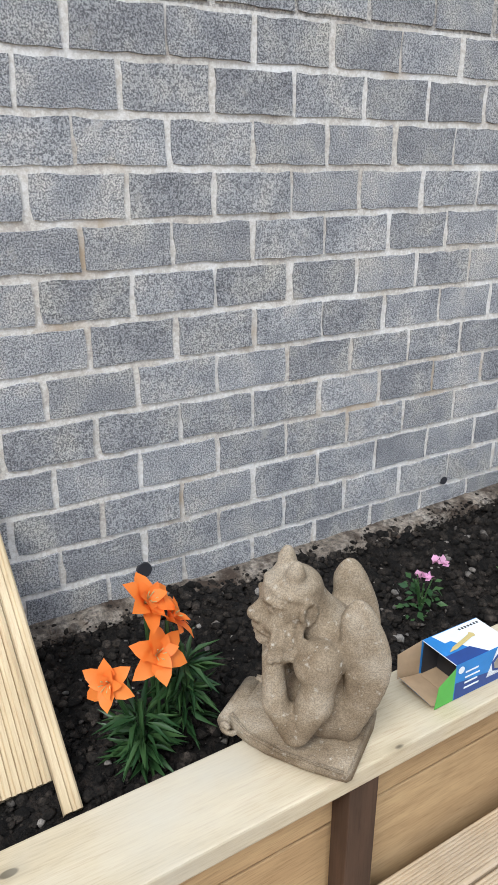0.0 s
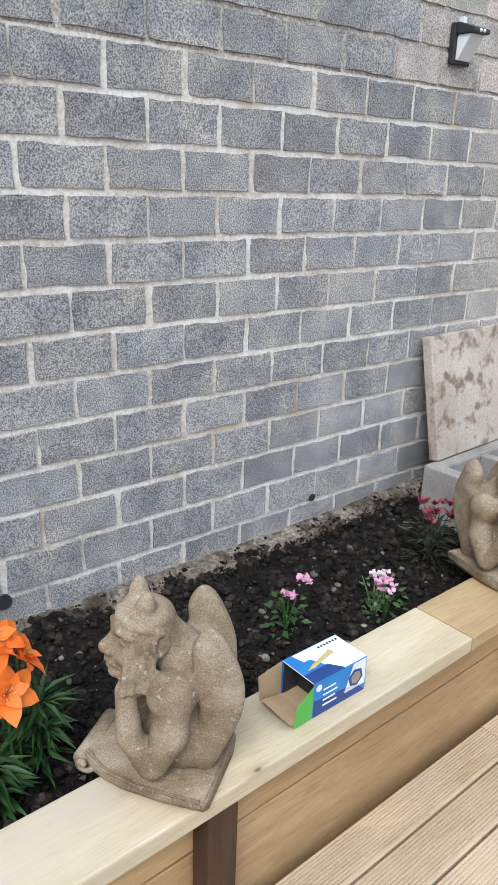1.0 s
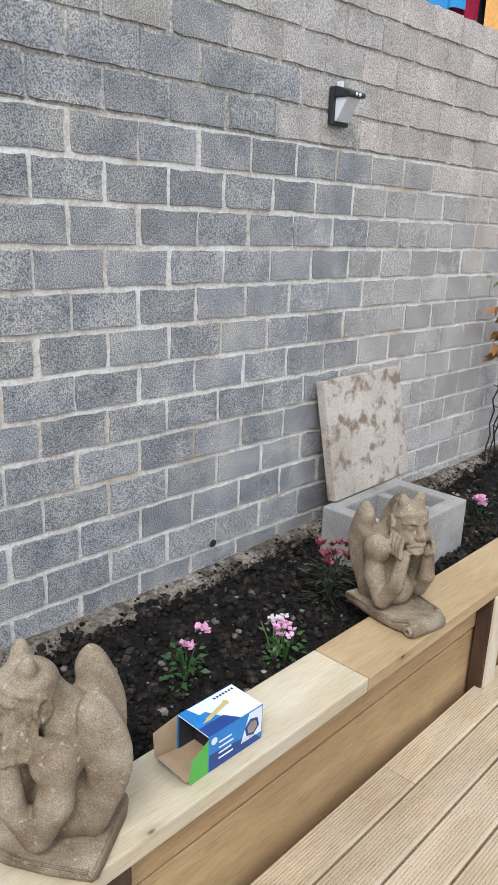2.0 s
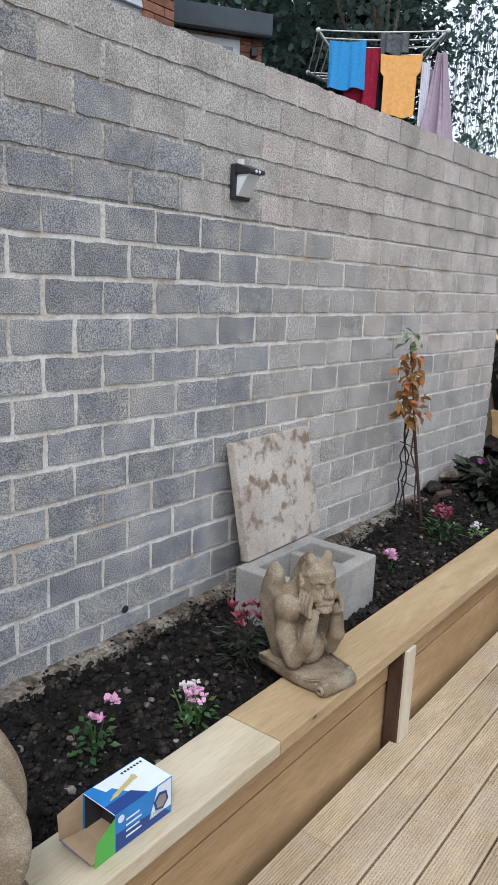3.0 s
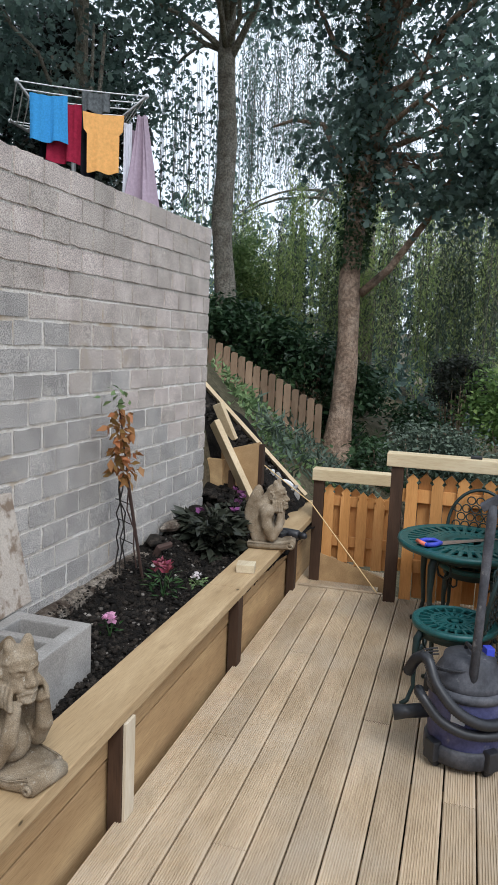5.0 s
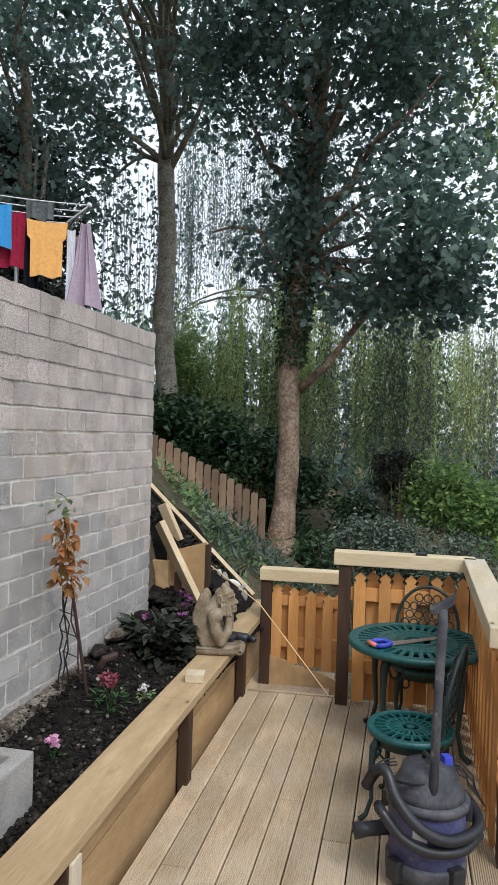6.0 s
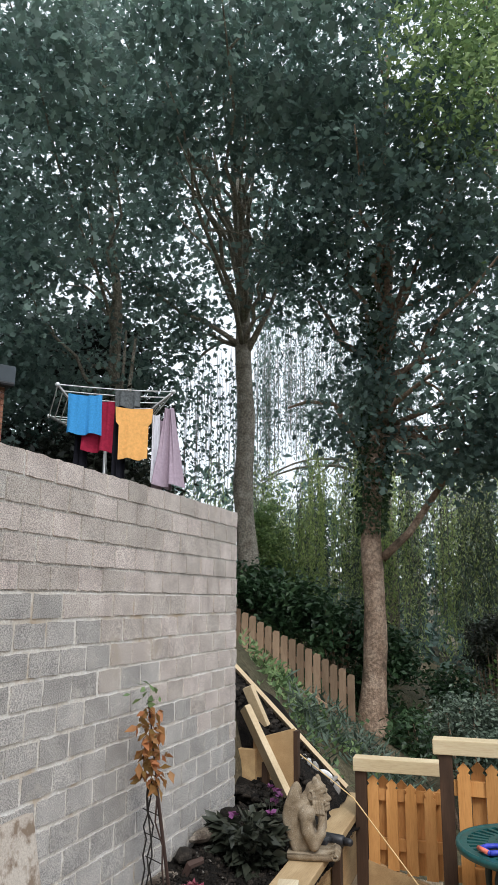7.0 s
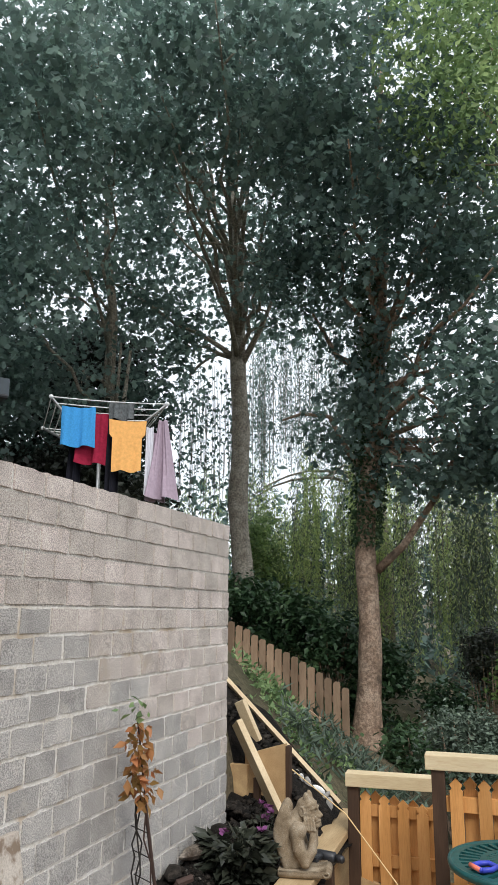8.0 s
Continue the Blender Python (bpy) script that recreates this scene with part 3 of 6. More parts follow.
crumbs = new("footing_crumbs", rubble("footing_crumbs", 3000, 0.002, 0.01, M_CLOD, 16, (-1.5, 3.9), (-0.11, -0.006), foot_z))
tagged(crumbs, "loose soil and mortar crumbs on the footing", "crumbs", kind="stuff")
flakes = new("mortar_flakes", rubble("mortar_flakes", 500, 0.003, 0.016, M_FOOTING, 17, (-1.5, 3.9), (-0.1, -0.01), foot_z))
tagged(flakes, "brown mortar flakes on the footing", "crumbs", kind="stuff")

# House wall that closes the place behind the camera
house_wall = new("wall_house", Soup().box(-4.6, -4.6, -0.35, -4.4, 0.2, 2.9).mesh("wall_house", M_BRICK))
tagged(house_wall, "plain red brick house wall", "wall", kind="structure")

# ---- statues ----


class Clay:
    """Blended round forms: balls and tapered rods melted into one skin."""

    def __init__(self):
        self.e, self.s = [], Soup()

    def ball(self, c, r, k=0.02, cut=False):
        r = (r, r, r) if isinstance(r, float) else r
        self.e.append(("ball", np.array(c), np.array(r), k, cut))
        if not cut:
            self.s.ball(c, tuple(x + 0.004 for x in r))

    def rod(self, pts, radii, k=0.012):
        radii = [radii] * len(pts) if isinstance(radii, float) else radii
        for i in range(len(pts) - 1):
            self.e.append(("rod", np.array(pts[i]), np.array(pts[i + 1]), (radii[i], radii[i + 1]), k))
        self.s.tube(pts, [x + 0.004 for x in radii], 9)
        for p, x in zip(pts, radii):
            self.s.ball(p, x + 0.004, None, 10, 7)

    def depth(self, p):
        d = np.full(len(p), 1.0)
        for e in self.e:
            if e[0] == "ball":
                a = np.linalg.norm((p - e[1]) / e[2], axis=1)
                b = np.linalg.norm((p - e[1]) / e[2] ** 2, axis=1) + 1e-9
                g, k = a * (a - 1) / b, e[3]
                if e[4]:
                    h = np.maximum(k - np.abs(d + g), 0) / k
                    d = np.maximum(d, -g) + h * h * k * 0.25
                    continue
            else:
                ab = e[2] - e[1]
                t = np.clip((p - e[1]) @ ab / (ab @ ab), 0, 1)
                g, k = np.linalg.norm(p - e[1] - t[:, None] * ab, axis=1) - (e[3][0] * (1 - t) + e[3][1] * t), e[4]
            h = np.maximum(k - np.abs(d - g), 0) / k
            d = np.minimum(d, g) - h * h * k * 0.25
        return d

    def mesh(self, name, mat, voxel=0.0038):
        tmp = new("tmp", self.s.mesh("tmp", mat))
        r = tmp.modifiers.new("remesh", "REMESH")
        r.mode, r.voxel_size = "VOXEL", voxel
        bpy.context.view_layer.update()
        me = bpy.data.meshes.new_from_object(tmp.evaluated_get(bpy.context.evaluated_depsgraph_get()))
        bpy.data.objects.remove(tmp)
        co = np.empty(len(me.vertices) * 3)
        me.vertices.foreach_get("co", co)
        p = co.reshape(-1, 3)
        for _ in range(7):
            d = self.depth(p)
            g = np.stack([self.depth(p + h) - d for h in np.eye(3) * 0.0006], -1) / 0.0006
            p = p - np.clip(d, -0.006, 0.006)[:, None] * g / np.maximum((g * g).sum(1), 0.3)[:, None]
        me.vertices.foreach_set("co", p.ravel())
        me.name = name
        return me


def gargoyle_mesh(head_turn, body_turn):
    """A crouching winged figure with its chin in its palms, facing +x, on a scrolled base."""
    c = Clay()
    # seated body: haunches, round belly, hunched back
    c.ball((-0.058, 0, 0.1), (0.07, 0.084, 0.085), 0.02)
    c.ball((-0.005, 0, 0.1), (0.055, 0.062, 0.058), 0.03)
    c.ball((-0.058, 0, 0.2), (0.056, 0.074, 0.09), 0.04)
    c.ball((-0.052, 0, 0.282), (0.05, 0.08, 0.052), 0.04)
    c.rod([(-0.05, 0, 0.3), (0.0, 0, 0.36)], [0.052, 0.048], 0.03)
    turn = pose(0, 0, 0, 0, 0, head_turn)
    h = lambda x, y, z: tuple(turn @ Vector((x, y, z)))
    # head: skull with a domed hood, two blunt horns, a rim over the brow
    c.ball(h(0.028, 0, 0.365), (0.06, 0.058, 0.06), 0.03)
    c.ball(h(0.022, 0, 0.402), (0.058, 0.056, 0.036), 0.02)
    c.rod([h(0.008, -0.057, 0.388), h(0.045, -0.051, 0.4), h(0.07, -0.028, 0.408), h(0.077, 0, 0.411), h(0.07, 0.028, 0.408), h(0.045, 0.051, 0.4), h(0.008, 0.057, 0.388)], 0.0055, 0.008)
    # face: heavy muzzle, broad nose, deep set eyes, tight lips
    c.ball(h(0.073, 0, 0.318), (0.032, 0.034, 0.036), 0.02)
    c.ball(h(0.062, 0, 0.378), (0.021, 0.042, 0.024), 0.02)
    c.rod([h(0.084, 0, 0.368), h(0.106, 0, 0.342)], [0.01, 0.015], 0.01)
    for q in (-1, 1):
        c.ball(h(0.083, q * 0.028, 0.365), 0.0165, 0.006, True)
        c.ball(h(0.07, q * 0.029, 0.364), 0.0125, 0.002)
        c.rod([h(0.088, q * 0.007, 0.379), h(0.084, q * 0.028, 0.387), h(0.062, q * 0.05, 0.378)], [0.005, 0.0052, 0.0035], 0.004)
        c.rod([h(0.082, q * 0.018, 0.349), h(0.072, q * 0.038, 0.347)], 0.004, 0.004)
        c.ball(h(0.101, q * 0.014, 0.337), 0.0095, 0.005)
        c.ball(h(0.066, q * 0.038, 0.328), (0.024, 0.016, 0.021), 0.012)
        c.rod([h(0.03, q * 0.028, 0.425), h(0.027, q * 0.033, 0.445), h(0.025, q * 0.035, 0.46)], [0.021, 0.016, 0.0105], 0.014)
    c.rod([h(0.076, -0.033, 0.3), h(0.1, -0.013, 0.313), h(0.104, 0.0, 0.312), h(0.1, 0.013, 0.313), h(0.076, 0.033, 0.3)], 0.006, 0.003)
    c.rod([h(0.076, -0.03, 0.289), h(0.1, 0.0, 0.298), h(0.076, 0.03, 0.289)], 0.0062, 0.003)
    c.ball(h(0.08, 0, 0.281), (0.023, 0.026, 0.015), 0.01)
    for q in (-1, 1):
        # large ears
        ring = [h(0.006 + 0.0165 * math.cos(a), q * (0.06 + 0.006 * math.cos(a)), 0.362 + 0.026 * math.sin(a)) for a in np.linspace(-1.6, 4.0, 9)]
        c.rod(ring, 0.0056, 0.003)
        c.ball(h(0.006, q * 0.054, 0.36), (0.012, 0.008, 0.02), 0.005)
        # arms: heavy shoulder, elbow set wide on the base, palm under the cheek
        c.ball((-0.03, q * 0.088, 0.262), (0.052, 0.044, 0.055), 0.008)
        c.rod([(-0.036, q * 0.09, 0.24), (-0.024, q * 0.093, 0.165), (0.008, q * 0.09, 0.093)], [0.036, 0.038, 0.031], 0.008)
        c.rod([(0.014, q * 0.09, 0.088), (0.056, q * 0.078, 0.155), (0.064, q * 0.06, 0.255)], [0.031, 0.028, 0.022], 0.005)
        c.ball(h(0.058, q * 0.052, 0.266), (0.03, 0.015, 0.02), 0.008)
        for j in range(4):
            x = 0.028 + 0.0178 * j
            c.rod([h(x + 0.006, q * 0.067, 0.268), h(x + 0.001, q * (0.071 - 0.002 * j), 0.3), h(x - 0.006, q * (0.063 - 0.003 * j), 0.328)], [0.0082, 0.008, 0.0064], 0.0005)
        # folded wings: long crescent blades, rounded at the top, tapering to a tip
        outer, inner = [], []
        for i in range(13):
            t = i / 12
            z = 0.055 + 0.31 * t
            wide = 0.006 + 0.029 * math.sin(math.pi * min(1.0, 0.02 + 0.72 * t)) ** 1.8
            mid = -0.09 - 0.046 * math.sin(math.pi * (0.04 + 0.86 * t))
            y = q * (0.05 + 0.03 * t)
            c.ball((mid, y, z), (wide, 0.011, 0.045), 0.03)
            inner.append((mid + wide * 0.85, y - q * 0.003, z))
            outer.append((mid - wide * 0.8, y + q * 0.009, z))
        c.rod(outer, [0.005 + 0.006 * math.sin(math.pi * (0.1 + 0.07 * i)) for i in range(13)], 0.012)
        c.rod(inner, 0.0065, 0.012)
        c.ball((-0.105, q * 0.08, 0.358), (0.026, 0.014, 0.028), 0.02)
        c.rod([(-0.065, q * 0.04, 0.28), (-0.1, q * 0.062, 0.3)], [0.033, 0.02], 0.03)
    figure = c.mesh("gargoyle_statue", M_STATUE)
    # base: a shell with a hollow flank and a scroll rolled under at the front
    s = Soup()
    profile = [(-0.085, 0.0), (0.085, 0.0), (0.1, 0.01), (0.112, 0.034), (0.108, 0.046), (-0.108, 0.046), (-0.112, 0.034), (-0.1, 0.01)]
    n = len(profile)
    xs = [(-0.152, 0.9), (-0.145, 1.0), (-0.05, 1.04), (0.04, 0.98), (0.09, 0.86), (0.12, 0.74), (0.14, 0.66)]
    v = [(x, y * w, z + (0.012 * max(0, (x - 0.05) / 0.09) ** 2 if z > 0.03 else 0)) for x, w in xs for y, z in profile]
    f = [(i * n + k, i * n + (k + 1) % n, (i + 1) * n + (k + 1) % n, (i + 1) * n + k) for i in range(len(xs) - 1) for k in range(n)]
    s.add(v, [tuple(reversed(q)) for q in f] + [tuple(range(n)), tuple(range((len(xs) - 1) * n, len(xs) * n))[::-1]])
    s.tube([(0.142, -0.07, 0.03), (0.142, 0.07, 0.03)], 0.03, 16)
    for q in (-1, 1):
        s.tube([(0.142 + (0.029 - 0.0022 * k) * math.cos(0.62 * k + 1.7), q * (0.07 + 0.0012 * k), 0.03 + (0.029 - 0.0022 * k) * math.sin(0.62 * k + 1.7)) for k in range(13)], [0.0075] * 12 + [0.006], 7)
        s.tube([(-0.14, q * 0.108, 0.042), (0.0, q * 0.109, 0.042), (0.09, q * 0.094, 0.047), (0.138, q * 0.072, 0.058)], [0.005, 0.006, 0.007, 0.0075], 7)
    bm = bmesh.new()
    bm.from_mesh(s.mesh("base", M_STATUE))
    bmesh.ops.bevel(bm, geom=[e for e in bm.edges if len(e.link_faces) == 2 and e.calc_face_angle(0) > 0.6 and e.calc_length() > 0.03], offset=0.004, segments=2, affect="EDGES")
    figure.transform(pose(0.0, 0, 0, 0, 0, body_turn))
    bm.from_mesh(figure)
    for q in bm.faces:
        q.smooth = True
    bm.to_mesh(figure)
    bm.free()
    return figure


LEFTWARD, RIGHTWARD = gargoyle_mesh(14, 24), gargoyle_mesh(-12, 2)


def gargoyle(mesh, x, y, turn, size, label):
    ob = new("gargoyle_statue", mesh)
    ob.matrix_basis = pose(x, y, CAP_Z + 0.001, 0, 0, turn) @ Matrix.Scale(size, 4)
    return tagged(ob, label, "statue", "garden gargoyles")


gargoyle(LEFTWARD, -0.285, -0.672, 125, 0.9, "weathered buff stone gargoyle statue resting chin on hand")
gargoyle(RIGHTWARD, 0.957, -0.632, -102, 0.88, "mossy brown stone gargoyle statue facing the deck")
gargoyle(RIGHTWARD, 3.55, -0.615, -80, 0.9, "pale stone gargoyle statue beside a cordless drill")

# ---- trough, slab and things on the bed ----


def open_box(soup, x, y, z0, z1, w, d, wall_t, floor):
    soup.box(x, y, z0, x + w, y + wall_t, z1)
    soup.box(x, y + d - wall_t, z0, x + w, y + d, z1)
    soup.box(x, y + wall_t, z0, x + wall_t, y + d - wall_t, z1)
    soup.box(x + w - wall_t, y + wall_t, z0, x + w, y + d - wall_t, z1)
    return soup.box(x + wall_t, y + wall_t, z0, x + w - wall_t, y + d - wall_t, floor)


TROUGH = pose(1.19, -0.475, 0, 0, 0, 2)
trough = thing("stone_trough", "pale grey concrete trough half sunk in the soil", "trough", TROUGH)
s = Soup()
w, d, t = 0.49, 0.335, 0.06
v = [(x, y, z) for z in (0.28, 0.562) for x, y in ((0, 0), (w, 0), (w, d), (0, d), (t, t), (w - t, t), (w - t, d - t), (t, d - t))]
f = []
for k in range(4):
    n = (k + 1) % 4
    f += [(k, n, 8 + n, 8 + k), (8 + k, 8 + n, 12 + n, 12 + k), (12 + k, 12 + n, 4 + n, 4 + k)]
f += [(4, 5, 6, 7), (3, 2, 1, 0)]
part("body", Soup().add(v, f), M_TROUGH, trough, bevel=0.008)
part("divider", Soup().box(w * 0.56, t, 0.29, w * 0.56 + 0.045, d - t, 0.558), M_TROUGH, trough, bevel=0.006)

slab_m = Matrix.Translation((1.235, -0.138, 0.564)) @ pose(0, 0, 0, 0, 0, 3) @ pose(0, 0, 0, -12, 0, 0)
slab = Soup().box(0, -0.02, 0, 0.53, 0.02, 0.458)
slab_ob = part("paving_slab", slab, M_SLAB, None, bevel=0.006, at=slab_m)
tagged(slab_ob, "stained buff paving slab leaning against the wall", "slab")

SCREWBOX = pose(0.06, -0.758, CAP_Z + 0.001, 0, 0, 1)
screw_box = thing("screw_box", "open blue and white cardboard box of screws", "box", SCREWBOX)
bw, bd, bh = 0.17, 0.105, 0.092
part("long_side", Soup().box(0, 0, 0, bw, 0.0015, bh), M_BOXBLUE, screw_box, "blue printed side")
part("long_side", Soup().box(0, bd - 0.0015, 0, bw, bd, bh), M_BOXBLUE, screw_box)
part("top", Soup().box(0, 0.0015, bh - 0.0015, bw, bd - 0.0015, bh), M_BOXWHITE, screw_box, "white and blue printed top")
part("bottom", Soup().box(0, 0.0015, 0, bw, bd - 0.0015, 0.0015), M_CARD, screw_box)
part("end", Soup().box(bw - 0.0015, 0.0015, 0.0015, bw, bd - 0.0015, bh - 0.0015), M_BOXWHITE, screw_box)
# black sheets stand in for the shade inside the open box
part("liner", Soup().box(0.004, bd - 0.004, 0.002, bw - 0.002, bd - 0.002, bh - 0.002).box(0.05, 0.004, 0.002, 0.052, bd - 0.005, bh - 0.01), M_INK, screw_box, "black sheets for the shaded inside")
part("flap", Soup().add([(0, 0, 0), (0, 0, bh - 0.005), (-0.055, -0.006, 0.062), (-0.06, -0.004, 0.004)], [(0, 1, 2, 3), (3, 2, 1, 0)]), M_BOXGREEN, screw_box, "green printed end flap")
part("flap", Soup().add([(0, bd, 0), (0, bd, bh), (-0.062, bd + 0.01, 0.07), (-0.058, bd + 0.008, 0.004)], [(0, 1, 2, 3), (3, 2, 1, 0)]), M_CARD, screw_box, "brown card end flap")
part("flap", Soup().add([(0, 0, 0.001), (0, bd, 0.001), (-0.06, bd - 0.002, 0.012), (-0.062, 0.002, 0.01)], [(0, 1, 2, 3), (3, 2, 1, 0)]), M_CARD, screw_box)
part("flap_edge", Soup().add([(-0.06, bd - 0.002, 0.012), (-0.062, 0.002, 0.01), (-0.075, 0.004, 0.026), (-0.073, bd - 0.004, 0.028)], [(0, 1, 2, 3), (3, 2, 1, 0)]), M_BOXBLUE, screw_box, "blue tuck edge")
for k, (x0, x1, y0, y1, mat) in enumerate(((0.001, 0.1, 0.001, 0.035, M_BOXDEEP), (0.001, 0.07, 0.035, 0.07, M_BOXBLUE), (0.001, 0.035, 0.07, bd - 0.001, M_BOXBLUE))):
    part("print_panel", Soup().add([(x0, y0, bh + 0.0004), (x1, y0, bh + 0.0004), (x1 * 0.75, y1, bh + 0.0004), (x0, y1, bh + 0.0004)], [(0, 1, 2, 3)]), mat, screw_box)
part("print_panel", Soup().add([(0.1, -0.0004, 0.02), (bw - 0.002, -0.0004, 0.02), (bw - 0.002, -0.0004, bh - 0.002), (0.125, -0.0004, bh - 0.002)], [(0, 1, 2, 3)]), M_BOXWHITE, screw_box)
part("print_panel", Soup().add([(0.002, -0.0004, 0.001), (bw - 0.002, -0.0004, 0.001), (bw - 0.03, -0.0004, 0.03), (0.002, -0.0004, 0.045)], [(0, 1, 2, 3)]), M_BOXDEEP, screw_box)
for k in range(4):
    part("print_bar", Soup().box(0.03, -0.0012, 0.02 + 0.014 * k, 0.075 - 0.006 * (k % 2), -0.0005, 0.024 + 0.014 * k), M_BOXWHITE, screw_box)
part("badge", Soup().tube([(0.135, -0.0004, 0.05), (0.135, -0.0015, 0.05)], 0.024, 6), M_BOXDEEP, screw_box, "shield badge")
part("badge", Soup().tube([(0.135, -0.0016, 0.05), (0.135, -0.002, 0.05)], 0.017, 6), M_STEEL, screw_box)
part("dot", Soup().tube([(0.016, -0.0004, 0.075), (0.016, -0.0012, 0.075)], 0.009, 14), M_BOXWHITE, screw_box)
screw = Soup().tube([(0.0, 0, 0), (0.012, 0, 0), (0.02, 0, 0), (0.085, 0, 0), (0.095, 0, 0), (0.1, 0, 0)], [0.0005, 0.003, 0.0055, 0.0055, 0.009, 0.001], 8)
part("pictured_screw", screw, M_BRASS, screw_box, at=pose(0.02, 0.04, bh + 0.002, 0, 0, 14) @ Matrix.Diagonal((1, 1, 0.15, 1)))
for k in range(7):
    part("brand_bar", Soup().box(0.098 + 0.0095 * k, 0.088, bh + 0.0003, 0.1035 + 0.0095 * k, 0.094, bh + 0.0008), M_INK, screw_box)

wood_block = part("wood_offcut", Soup().prism([(0, 0), (0.1, 0), (0.1, 0.045), (0, 0.045)], 0, 0.09), M_CAP_NEW, None, bevel=0.003, at=pose(2.98, -0.695, CAP_Z + 0.001, 0, 0, 12))
tagged(wood_block, "small pale offcut of timber on the capping", "wood block")

drill = thing("cordless_drill", "black and green cordless drill lying on the capping", "drill", pose(3.76, -0.735, CAP_Z + 0.036, 0, 0, 78))
part("motor_body", Soup().tube([(-0.01, 0, 0), (0.0, 0, 0), (0.1, 0, 0), (0.115, 0, 0)], [0.02, 0.032, 0.032, 0.028], 14), M_BLACK, drill, smooth=True)
part("chuck", Soup().tube([(-0.06, 0, 0), (-0.05, 0, 0), (-0.012, 0, 0)], [0.012, 0.021, 0.022], 14), M_BLACK, drill, smooth=True)
part("gear_ring", Soup().tube([(0.115, 0, 0), (0.135, 0, 0)], 0.029, 14), M_CLEARPL, drill, "pale ring")
part("grip", Soup().tube([(0.07, 0.01, 0.0), (0.08, 0.06, 0.01), (0.085, 0.11, 0.0)], [0.022, 0.019, 0.022], 10), M_BLACK, drill, smooth=True)
part("battery", Soup().box(0.035, 0.1, -0.04, 0.135, 0.15, 0.03), M_BLACK, drill, bevel=0.006)

# ---- solar wall light ----
light = thing("solar_wall_light", "black solar wall light with a milky lens", "wall light", pose(1.272, 0, 1.952))
part("backplate", Soup().box(-0.046, -0.022, -0.06, 0.046, -0.001, 0.06), M_BLACK, light, bevel=0.006)
part("lens", Soup().add([(-0.034, -0.022, -0.048), (0.034, -0.022, -0.048), (0.034, -0.03, -0.048), (-0.034, -0.03, -0.048), (-0.034, -0.022, 0.025), (0.034, -0.022, 0.025), (0.034, -0.075, 0.025), (-0.034, -0.075, 0.025)],
                        [(0, 1, 2, 3), (7, 6, 5, 4), (3, 2, 6, 7), (0, 3, 7, 4), (1, 5, 6, 2), (0, 4, 5, 1)]), M_CLEARPL, light, "milky white lens", bevel=0.003)
part("solar_cap", Soup().add([(-0.042, -0.022, 0.026), (0.042, -0.022, 0.026), (0.042, -0.09, 0.026), (-0.042, -0.09, 0.026), (-0.042, -0.022, 0.062), (0.042, -0.022, 0.062), (0.042, -0.09, 0.04), (-0.042, -0.09, 0.04)],
                             [(3, 2, 1, 0), (4, 5, 6, 7), (3, 7, 6, 2), (0, 4, 7, 3), (1, 2, 6, 5), (0, 1, 5, 4)]), M_BLACK, light, bevel=0.004)
for k in (-0.009, 0.009):
    part("sensor", Soup().ball((k, -0.089, 0.033), 0.006), M_CLEARPL, light, "white sensor dome")
part("bracket", Soup().box(-0.008, -0.02, 0.062, 0.008, -0.001, 0.08), M_CLEARPL, light)

# drain holes in the wall and a broken mortar patch
for hx, hz, rr in ((-0.344, 0.464, 0.022), (0.753, 0.487, 0.014)):
    hole = Soup().lathe([(rr, 0), (rr, 0.03), (rr * 0.8, 0.03), (rr * 0.8, 0.001)], 14)
    ob = part("weep_hole", hole, M_INK, None, at=pose(hx, -0.0045, hz, -90, 0, 0))
    tagged(ob, "small dark weep hole in the wall base", "weep hole", "weep holes")

# ---- plants ----


def clump(centres, n, spread, seed):
    r = np.random.default_rng(seed)
    c = np.asarray(centres, float)
    return c[r.integers(0, len(c), n)] + r.normal(0, 1, (n, 3)) * spread


PETAL = np.array([(0, 0, 0), (0.17, 0.25, 0.12), (0.34, 0.55, 0.12), (0.22, 0.84, 0.0), (0, 1.06, -0.2), (-0.22, 0.84, 0.0), (-0.34, 0.55, 0.12), (-0.17, 0.25, 0.12), (0, 0.3, 0.05), (0, 0.65, 0.05)])
PETAL_F = [(0, 1, 8), (1, 2, 9), (1, 9, 8), (2, 3, 9), (3, 4, 9), (4, 5, 9), (5, 6, 9), (6, 7, 9), (7, 8, 9), (7, 0, 8)]


def blossom(parent, at, size, mat, petals=6, open_by=55, rings=1, name="petal"):
    for g in range(rings):
        for k in range(petals):
            m = at @ pose(0, 0, 0, 0, 0, 360 / petals * (k + 0.5 * g)) @ pose(0, 0, 0, 90 - open_by + 22 * g + 13 * math.sin(2.3 * k + 40 * at[0][3]), 9 * math.cos(3.7 * k + 30 * at[2][3]), 0)
            q = Soup().add([tuple(Vector(p) * size * (1 - 0.15 * g)) for p in PETAL], PETAL_F, m)
            part(name, q, mat, parent, smooth=True)


